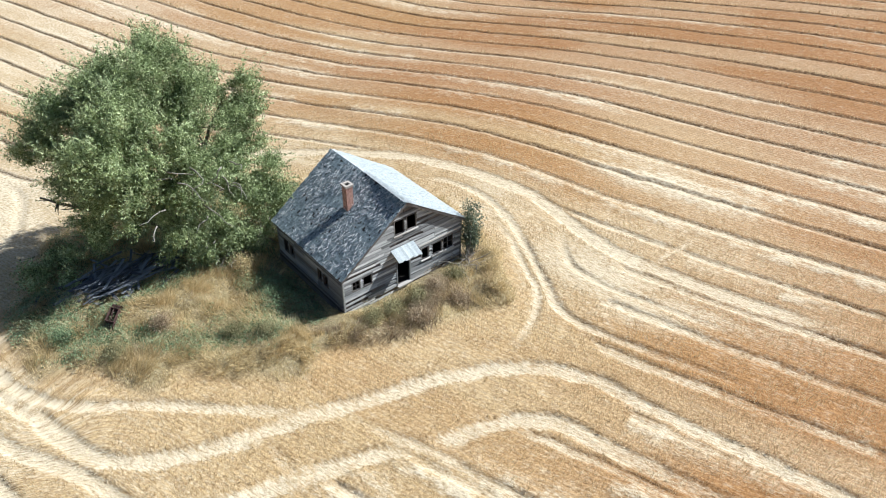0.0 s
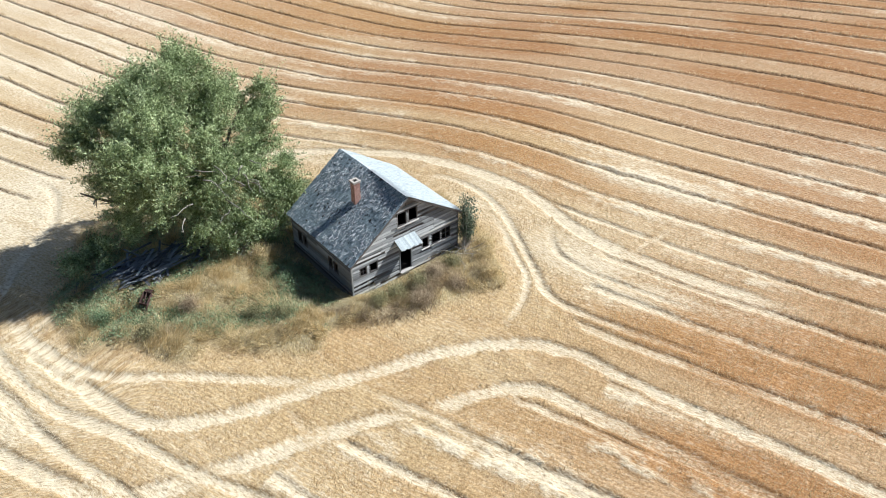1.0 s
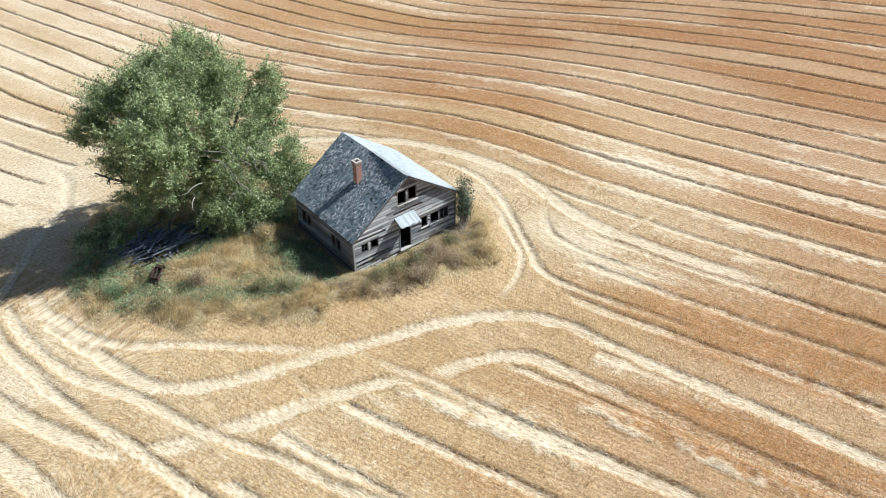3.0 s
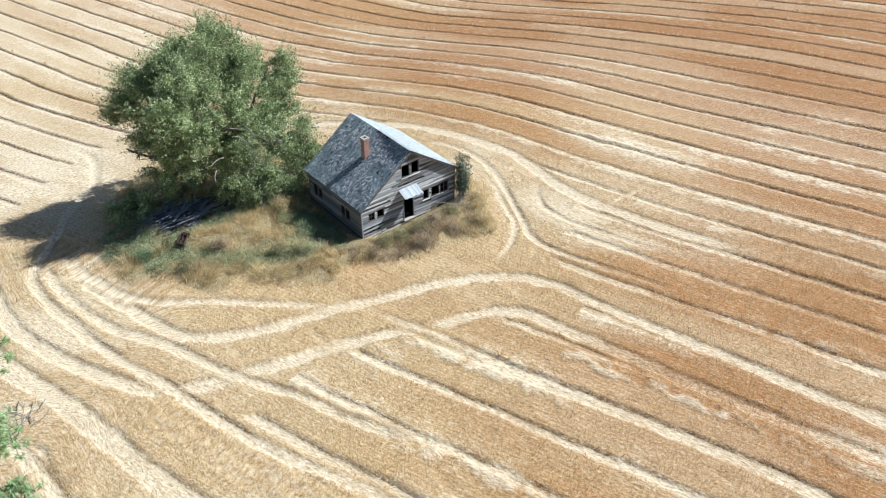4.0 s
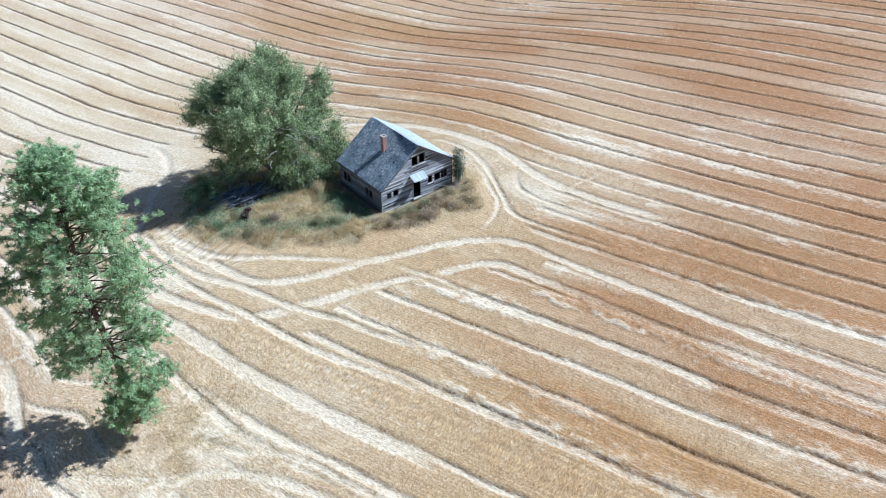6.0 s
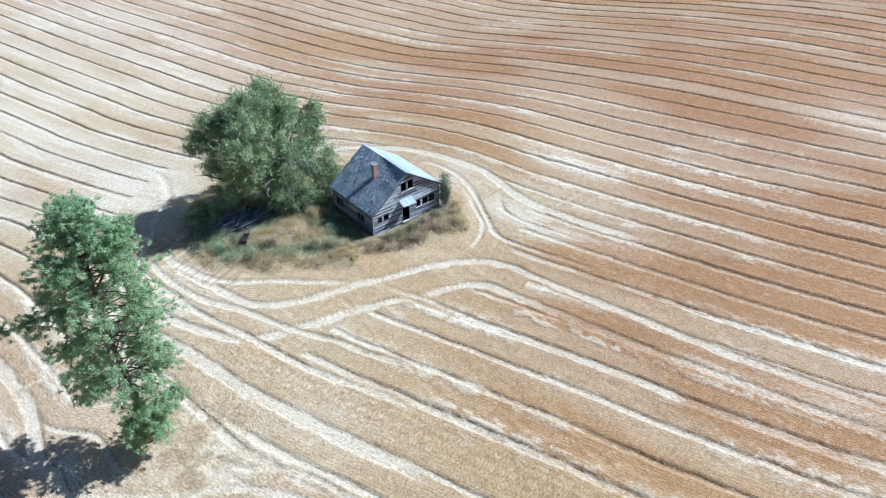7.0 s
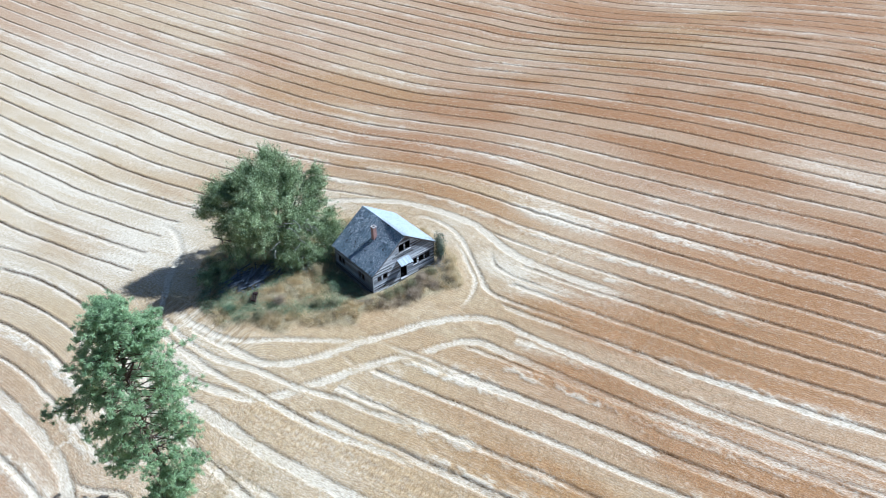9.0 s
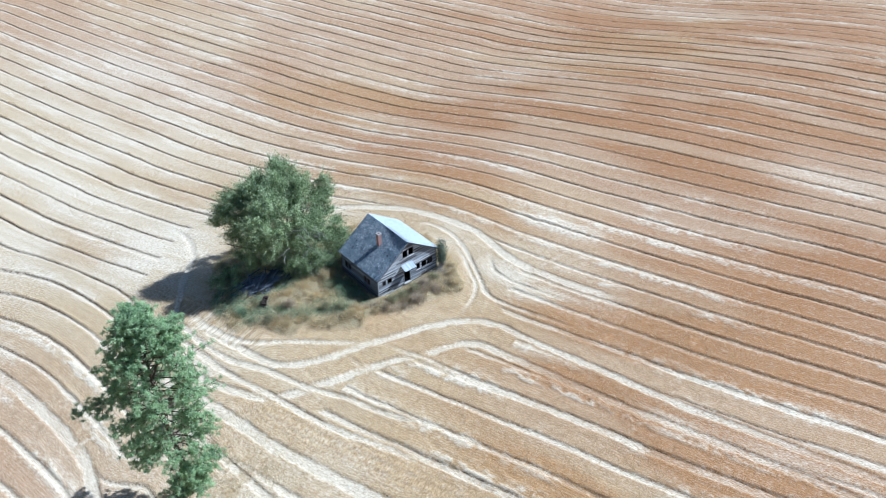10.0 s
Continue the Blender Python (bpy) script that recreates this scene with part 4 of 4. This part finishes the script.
    lobes += [(-0.8, 9.3, 1.5, 1.4, 1.0, 1.0, 8), (-3.0, 9.6, 1.7, 1.5, 1.0, 1.2, 9), (-8.5, 11.0, 9.2, 1.6, 1.5, 1.4, 11), (-7.4, 10.4, 8.0, 2.2, 1.8, 1.9, 18), (-6.6, 11.4, 10.2, 1.9, 1.8, 1.5, 13),
              (-4.4, 10.8, 8.6, 2.0, 1.8, 1.8, 15), (-7.4, 10.0, 6.8, 1.5, 1.3, 1.3, 9), (-5.2, 14.6, 11.4, 1.8, 1.7, 1.3, 10), (-0.5, 13.6, 9.9, 1.7, 1.6, 1.4, 10), (-10.4, 17.2, 8.2, 1.0, 1.1, 1.0, 5), (-2.9, 14.6, 12.3, 1.4, 1.4, 0.9, 7)]
    lobes = [(*q[:6], int(q[6] * (0.9 if q[0] < -7 and q[2] < 7 else 1.45))) for q in lobes]
    c = fill_lobes(lobes, 0.37, 0.80, 320)
    # loose shoots that stand out of the skin of the crown
    heart = np.array((-4.2, 13.2, 5.5))
    root = c[nr.integers(0, len(c), 6500)]
    away = root - heart
    away /= np.linalg.norm(away, axis=1)[:, None] + 1e-6
    away = away + nr.normal(size=away.shape) * 0.35 + np.array((0, 0, 0.15))
    reach = nr.uniform(0.3, 1.25, (len(root), 1))
    along = [root + away * reach * q + nr.normal(size=root.shape) * 0.05 for q in np.linspace(0, 1, 17)]
    c = np.vstack([c] + along)
    v, f = sprays(c, 0.22, 0.062, 0.25, turned=0.3)
    raw("crown", v, f, WILLOW, tree, "dense grey-green narrow leaves")


def build_pine():
    bx, by = -28.8, -9.7
    bz, high = ground_z(bx, by) - 0.35, 22.4
    tree = tagged(new("pine_tree"), "tall pine with tufted green needles standing in the stubble", "tree")
    bm = bmesh.new()

    def stem(z):
        return Vector((bx + 0.16 * math.sin(z * 0.38), by + 0.14 * math.sin(z * 0.3), bz + z))
    add_tube(bm, [stem(high * k / 14) for k in range(15)], [0.31 * (1 - k / 14.5) + 0.02 for k in range(15)], 9)
    tufts = []

    def foliage(br, first, many):
        """Tufts round the outer part of a branch and on short side shoots."""
        for j in range(first, len(br)):
            for _ in range(many if j > first else many // 2):
                side = Vector((rnd.gauss(0, 0.42), rnd.gauss(0, 0.42), rnd.gauss(0.05, 0.2)))
                tufts.append(br[j] + side)
                if side.length > 0.5:
                    limb(bm, br[j], side, side.length, 0.018, 0.007, 0.1, 2, 4)
    z = 2.6
    while z < high - 0.5:
        h = z / high
        reach0 = float(np.interp(z, (2.6, 4, 8, 12, 15.5, 18, 20, 21.4, 22.4), (2.2, 3.3, 3.8, 4.2, 4.1, 3.3, 2.3, 1.4, 0.7)))
        n = rnd.choice((5, 5, 6, 6)) if z > 7 else 3
        a0 = rnd.uniform(0, 6.28)
        for k in range(n):
            a = a0 + 6.283 * k / n + rnd.gauss(0, 0.3)
            if z < 7.0:                                          # low branches hang on one side only
                a = rnd.uniform(-2.9, -0.6)
            reach = reach0 * rnd.uniform(0.62, 1.08)
            way = Vector((math.cos(a), math.sin(a), -0.16 + 0.62 * h ** 1.5 + rnd.gauss(0, 0.1)))
            br = limb(bm, stem(z), way, reach, 0.05 + 0.03 * (1 - h), 0.012, 0.24, 7, 5)
            foliage(br, 4 if reach > 2 else 1, 6)
        z += rnd.uniform(0.5, 0.85)
    # a second leader beside the top, and one long limb reaching out of the crown
    br = limb(bm, stem(15.4), Vector((0.62, 0.1, 1.0)), 5.2, 0.10, 0.02, 0.12, 8, 6)
    foliage(br, 3, 9)
    for k in range(9):
        a = k * 2.4
        foliage(limb(bm, br[4 + k % 5], Vector((math.cos(a), math.sin(a), 0.5)), rnd.uniform(0.7, 1.3), 0.03, 0.01, 0.2, 3, 4), 1, 5)
    br = limb(bm, stem(14.6), Vector((-0.93, 0.42, 0.08)), 6.0, 0.09, 0.02, 0.13, 8, 6)
    foliage(br, 3, 9)
    foliage(limb(bm, br[5], Vector((-0.6, -0.7, 0.0)), 1.6, 0.03, 0.01, 0.2, 4, 4), 1, 7)
    part("trunk", bm, PINE_BARK, tree, smooth=True)
    # dead snags where the crown is open
    for k in range(16):
        bm = bmesh.new()
        a = rnd.uniform(-2.8, 0.6)
        limb(bm, stem(rnd.uniform(6, 14)), Vector((math.cos(a), math.sin(a), rnd.uniform(-0.2, 0.3))), rnd.uniform(1.2, 2.6), 0.035, 0.008, 0.35, 6, 4)
        part("dead_branch", bm, DEADWOOD, tree, smooth=True)
    t = np.array([tuple(p) for p in tufts])
    per = 40
    o = nr.normal(size=(len(t) * per, 3))
    o /= np.linalg.norm(o, axis=1)[:, None]
    o[:, 2] = o[:, 2] * 0.8 + 0.15
    c = np.repeat(t, per, 0) + o * nr.uniform(0.05, 0.27, (len(o), 1))
    v, f = sprays(c, 0.27, 0.05, 0, o * 1.2, 0.9)
    raw("crown", v, f, NEEDLES, tree, "tufts of long green needles")


def place_z(x, y):
    return ground_z(x, y) + field(x, y)[0]


def build_island():
    """Dry grass, russet weeds and green weeds round the house."""
    n = 330000
    x, y = nr.uniform(-17, 15, n), nr.uniform(-7.2, 23.4, n)
    ok = ~((x > 0.05) & (x < 9.35) & (y > 0.0) & (y < 7.6))
    x, y = x[ok], y[ok]
    high, _, _, cover, _, _ = field(x, y)
    z = ground_z(x, y) + high
    ok = cover > nr.uniform(0.1, 0.9, len(x))
    x, y, z = x[ok], y[ok], z[ok]
    tuft = fbm(x / 1.1, y / 1.1, 21, 2)
    ax, ay = x + 12.5, y - 7.5                                     # the green strip along the open edge
    t = np.clip((ax * 7.5 - ay * 6.0) / 92.3, 0, 1)
    green = 1.15 * np.exp(-((ax - 7.5 * t) ** 2 + (ay + 6.0 * t) ** 2) / 1.9 ** 2) + 2.6 * np.exp(-(((x + 1.5) / 1.9) ** 2 + ((y - 4.0) / 4.0) ** 2))
    green += 1.0 * sstep((y - 7.6) / 2.0) * (x < 6) + 0.5 * np.exp(-(((x + 14) / 2.5) ** 2 + ((y - 12) / 4) ** 2))
    russet = 0.62 * np.exp(-(((x - 4) / 5) ** 2 + ((y + 2.6) / 1.9) ** 2)) + 0.15 * np.exp(-(((x - 10) / 2.5) ** 2 + ((y + 2) / 3) ** 2)) + 0.4 * np.exp(-(((x + 4) / 3) ** 2 + ((y + 0) / 1) ** 2))
    pick = fbm(x / 1.5, y / 1.5, 23, 3) - 0.5 + nr.uniform(-0.15, 0.15, len(x))
    kind = np.where((green + pick * 2.6 > 1.0) & (nr.random(len(x)) < 0.35 + 0.3 * green), 1, np.where(russet + fbm(x / 1.3, y / 1.3, 24, 3) * 1.5 - 0.75 + nr.uniform(-0.15, 0.15, len(x)) > 0.42, 2, 0))
    tall = 0.25 + 0.75 * sstep((tuft - 0.25) * 2)
    wall = np.hypot(np.maximum(np.maximum(0.1 - x, x - 9.3), 0), np.maximum(np.maximum(0.1 - y, y - 7.6), 0))
    tall = tall * (0.35 + 0.65 * sstep((wall - 0.2) / 1.6))
    for k, name, m, label, h, w in ((0, "dry_grass", DRYGRASS, "tall dry golden grass round the house", 0.62, 0.034), (1, "green_weeds", WEED, "low green weeds among dry grass", 0.55, 0.075),
                                    (2, "russet_weeds", RUSSET, "brown dried weeds before the house", 0.6, 0.045)):
        s = kind == k
        if k == 1:                                             # broad leaves at all heights of low plants
            c = np.stack([x[s], y[s], z[s] + h * tall[s] * nr.uniform(0.15, 1.0, s.sum())], 1)
            v, f = sprays(c, 0.15, 0.06, turned=0.6)
        else:
            v, f = blades(x[s], y[s], z[s] - 0.03, h * tall[s], w, 1.5)
        tagged(raw(name, v, f, m), label, "grass" if k == 0 else "weeds", kind="stuff")


def build_rough_patch():
    """Short dry grass and brush round the foot of the pine."""
    n = 26000
    x, y = nr.normal(-27.2, 3.6, n), nr.normal(-12.0, 4.6, n)
    ok = fbm(x / 1.4, y / 1.4, 51, 3) > 0.47
    x, y = x[ok], y[ok]
    v, f = blades(x, y, place_z(x, y) - 0.02, 0.3, 0.025, 0.9)
    tagged(raw("dry_tufts", v, f, DRYGRASS), "short dry pale grass tufts under the pine", "grass", kind="stuff")


def build_stubble():
    """Standing stubble on the swaths and cut straw on the tracks, where the camera comes nearest."""
    n = 440000
    s, w = nr.uniform(-40, 28, n), nr.uniform(-46, 26, n)
    x, y = NX * s - NY * w, NY * s + NX * w
    high, pale, gold, weeds, edge_shade, rich = field(x, y)
    z = ground_z(x, y) + high
    edge = np.minimum(np.minimum(s + 40, 28 - s), np.minimum(w + 46, 26 - w))
    stand = (pale < 0.45) & (weeds < 0.3) & (fbm(x / 1.3, y / 1.3, 41, 2) > 0.33) & (nr.random(n) < sstep(edge / 12))
    v, f = blades(x[stand], y[stand], z[stand] - 0.02, 0.19, 0.03, 0.5)
    tagged(raw("stubble", v, f, STUBBLE), "short standing golden brown grain stubble", "stubble", kind="stuff")
    lie = (pale > 0.4) & (weeds < 0.3) & (nr.random(n) < 0.8 * sstep(edge / 12))
    c = np.stack([x[lie], y[lie], z[lie] + 0.02], 1)
    v, f = sprays(c, 0.24, 0.035)
    v = v.reshape(-1, 4, 3)
    v[:, :, 2] = c[:, None, 2] + (v[:, :, 2] - c[:, None, 2]) * 0.12
    tagged(raw("loose_straw", v.reshape(-1, 3), f, STRAW), "pale loose straw lying on the wheel tracks", "straw", kind="stuff")
    # taller stalks left standing along the cut edges of the rows
    n = 1500000
    s, w = nr.uniform(-60, 105, n), nr.uniform(-70, 95, n)
    x, y = NX * s - NY * w, NY * s + NX * w
    a, _ = across(x, y)
    p = a - np.floor(a / SWATH + 0.5) * SWATH
    keep = (p > 0.05) & (p < 0.42) & (nr.random(n) < 0.25 + 0.9 * fbm(w / 2.2, np.floor(a / SWATH + 0.5) * 3.7, 81, 2))
    x, y, s, w = x[keep], y[keep], s[keep], w[keep]
    high, pale, gold, weeds, edge_shade, rich = field(x, y)
    out = np.hypot(x - 4, y + 12)
    keep = (pale < 0.5) & (weeds < 0.2) & ~((inside(x, y, HEADLAND)) & (out < 60))
    x, y, high, out = x[keep], y[keep], high[keep], out[keep]
    size = 1 + sstep((out - 25) / 60) * 0.8
    v, f = blades(x, y, ground_z(x, y) + high - 0.03, 0.20 * size, 0.035 * size, 0.6)
    tagged(raw("row_stalks", v, f, STUBBLE), "longer golden stalks standing along the cut rows", "stubble", kind="stuff")


build_willow()
build_pine()
build_island()
build_rough_patch()
build_stubble()


def build_pile():
    pile = tagged(new("board_pile"), "collapsed heap of grey boards in the shade of the tree", "boards")
    for k in range(190):
        x, y = rnd.gauss(-9.2, 1.6), rnd.gauss(11.9, 0.8)
        z = float(ground_z(x, y)) + 0.3 + rnd.random() * 0.9 * math.exp(-((x + 9.0) / 2.2) ** 2)
        turn = rnd.gauss(0.45, 0.35) if k % 3 else rnd.uniform(-1.6, 1.6)
        m = Matrix.Translation((x, y, z)) @ Euler((rnd.gauss(0, 0.15), rnd.gauss(0, 0.09), turn)).to_matrix().to_4x4()
        l, w = rnd.uniform(0.5, 1.5), rnd.uniform(0.05, 0.1)
        part("board", box_bm(-l, l, -w, w, -0.013, 0.013, m=m), OLDBOARD, pile)


def build_scrap():
    """A rusted implement tipped in the weeds: a boxy hopper, a bent shield, a small wheel and a bar."""
    x, y = -10.5, 8.2
    z = float(place_z(np.array([x]), np.array([y]))[0]) + 0.08
    scrap = tagged(new("scrap_iron"), "rusty red-brown scrap of farm machinery in weeds", "scrap")
    m = Matrix.Translation((x, y, z)) @ Euler((0.2, -0.35, 0.7)).to_matrix().to_4x4() @ Matrix.Scale(0.8, 4)
    bm = bmesh.new()
    for c in ((-0.55, 0.55, -0.32, -0.28, 0, 0.55), (-0.55, 0.55, 0.28, 0.32, 0, 0.55), (-0.55, -0.51, -0.28, 0.28, 0, 0.55), (0.51, 0.55, -0.28, 0.28, 0, 0.55), (-0.51, 0.51, -0.28, 0.28, 0, 0.05)):
        add_box(bm, *c, m=m)
    part("hopper", bm, RUST, scrap)
    bm = bmesh.new()
    n = 9
    ring = [[bm.verts.new(m @ Vector((0.62 + 0.32 * math.sin(k * 0.32), v, 0.5 - 0.38 * (1 - math.cos(k * 0.32))))) for v in (-0.3, 0.3)] for k in range(n)]
    for a, b in zip(ring[:-1], ring[1:]):
        bm.faces.new((a[0], a[1], b[1], b[0]))
    bmesh.ops.solidify(bm, geom=bm.faces[:], thickness=0.02)
    part("shield", bm, RUST, scrap)
    bm = bmesh.new()
    pts = [m @ Vector((-0.7 + 0.3 * math.cos(k * 0.524), -0.4, 0.2 + 0.3 * math.sin(k * 0.524))) for k in range(13)]
    add_tube(bm, pts, [0.035] * 13, 6)
    part("wheel", bm, RUST, scrap)
    bm = bmesh.new()
    add_tube(bm, [m @ Vector((-1.0, -0.1, 0.1)), m @ Vector((0, 0, 0.62)), m @ Vector((0.9, 0.15, 0.3))], [0.03] * 3, 6)
    part("bar", bm, RUST, scrap)


def build_shrub(x, y, tall, wide, m, label, twigs=26, per=150, bend=0.35):
    z = float(place_z(np.array([x]), np.array([y]))[0]) - 0.05
    ob = tagged(new("shrub"), label, "shrub", group="bushes round the house")
    bm = bmesh.new()
    ends = []
    for _ in range(twigs):
        p = limb(bm, Vector((x + rnd.gauss(0, 0.12), y + rnd.gauss(0, 0.12), z)), Vector((rnd.gauss(0, 0.55) * wide, rnd.gauss(0, 0.55) * wide, 1.2)), tall * rnd.uniform(0.5, 1.05), 0.025, 0.006, bend, 5, 4)
        ends += p[2:]
    part("twigs", bm, DEADWOOD, ob)
    e = np.array([tuple(p) for p in ends])
    c = np.repeat(e, per // 5, 0)
    low = tall < 1.2
    c = c + nr.normal(size=c.shape) * (0.26 if low else 0.2)
    v, f = sprays(c, 0.12 if low else 0.16, 0.045 if low else 0.07, turned=0.5)
    raw("leaves", v, f, m, ob)


def build_brush(x, y, wide, count, label):
    """A heap of bare grey branches lying on the ground."""
    z = float(place_z(np.array([x]), np.array([y]))[0])
    ob = tagged(new("dead_branches"), label, "branches", group="heaps of dead branches")
    for _ in range(count):
        bm = bmesh.new()
        limb(bm, Vector((x + rnd.gauss(0, wide), y + rnd.gauss(0, wide), z + rnd.uniform(0.02, 0.3))), Vector((rnd.gauss(0, 1), rnd.gauss(0, 1), rnd.uniform(-0.1, 0.35))), rnd.uniform(0.8, 2.2), 0.035, 0.008, 0.5, 6, 5)
        part("branch", bm, DEADWOOD, ob)


build_pile()
build_scrap()
build_shrub(9.72, -0.25, 3.9, 0.07, SHRUB, "tall thin dark shrub at the corner of the house", 20, 240, 0.12)
for x, y, tall, wide, m, label in (
        (1.1, -1.3, 0.8, 1.5, OLIVE, "low olive weedy bush before the gable wall"),
        (2.6, -1.5, 0.9, 1.4, OLIVE, "olive weedy bush before the doorway"),
        (4.2, -1.7, 0.8, 1.5, OLIVE, "low olive weedy bush below the doorway"),
        (5.8, -1.4, 0.9, 1.4, RUSSET, "grey-brown weedy bush beside the doorway"),
        (7.3, -1.5, 0.9, 1.4, OLIVE, "low olive bush against the gable wall"),
        (3.3, -3.0, 0.7, 1.5, RUSSET, "brown dry bush in the grass before the house"),
        (6.4, -3.2, 0.7, 1.5, RUSSET, "brown dry bush at the edge of the stubble"),
        (9.6, -2.4, 0.8, 1.5, DRYGRASS, "pale dry weed clump off the house corner"),
        (10.9, -1.2, 0.7, 1.5, DRYGRASS, "pale dry weed clump beside the thin shrub"),
        (11.3, 1.2, 0.7, 1.4, DRYGRASS, "pale dry weed clump along the far wall"),
        (8.6, -4.0, 0.6, 1.6, DRYGRASS, "low pale dry weeds at the stubble edge"),
        (-2.4, 7.6, 1.1, 0.9, DRYGRASS, "pale grey dead bush below the tree"),
        (-8.4, 6.0, 0.8, 1.1, RUSSET, "brown dry bush beside rusty scrap"),
        (-5.6, 3.0, 0.45, 2.0, OLIVE, "dark low weeds in a hollow of the grass"),
        (-4.0, 1.6, 0.45, 2.0, OLIVE, "dark low weeds among golden grass"),
        (-11.6, 5.4, 0.6, 1.4, OLIVE, "grey-olive low weeds in dry grass"),
        (-13.4, 8.6, 0.8, 1.2, WEED, "low green bush at the edge of the weeds")):
    build_shrub(x, y, tall * 0.85, wide * 1.35, m, label, 22, 150)
build_brush(8.7, -0.75, 0.35, 26, "grey dead branches heaped against the gable wall")
build_brush(-25.0, -1.6, 0.7, 16, "grey bare branches lying on the stubble")
build_brush(-27.4, -2.4, 0.7, 14, "grey bare branches heaped near the pine")
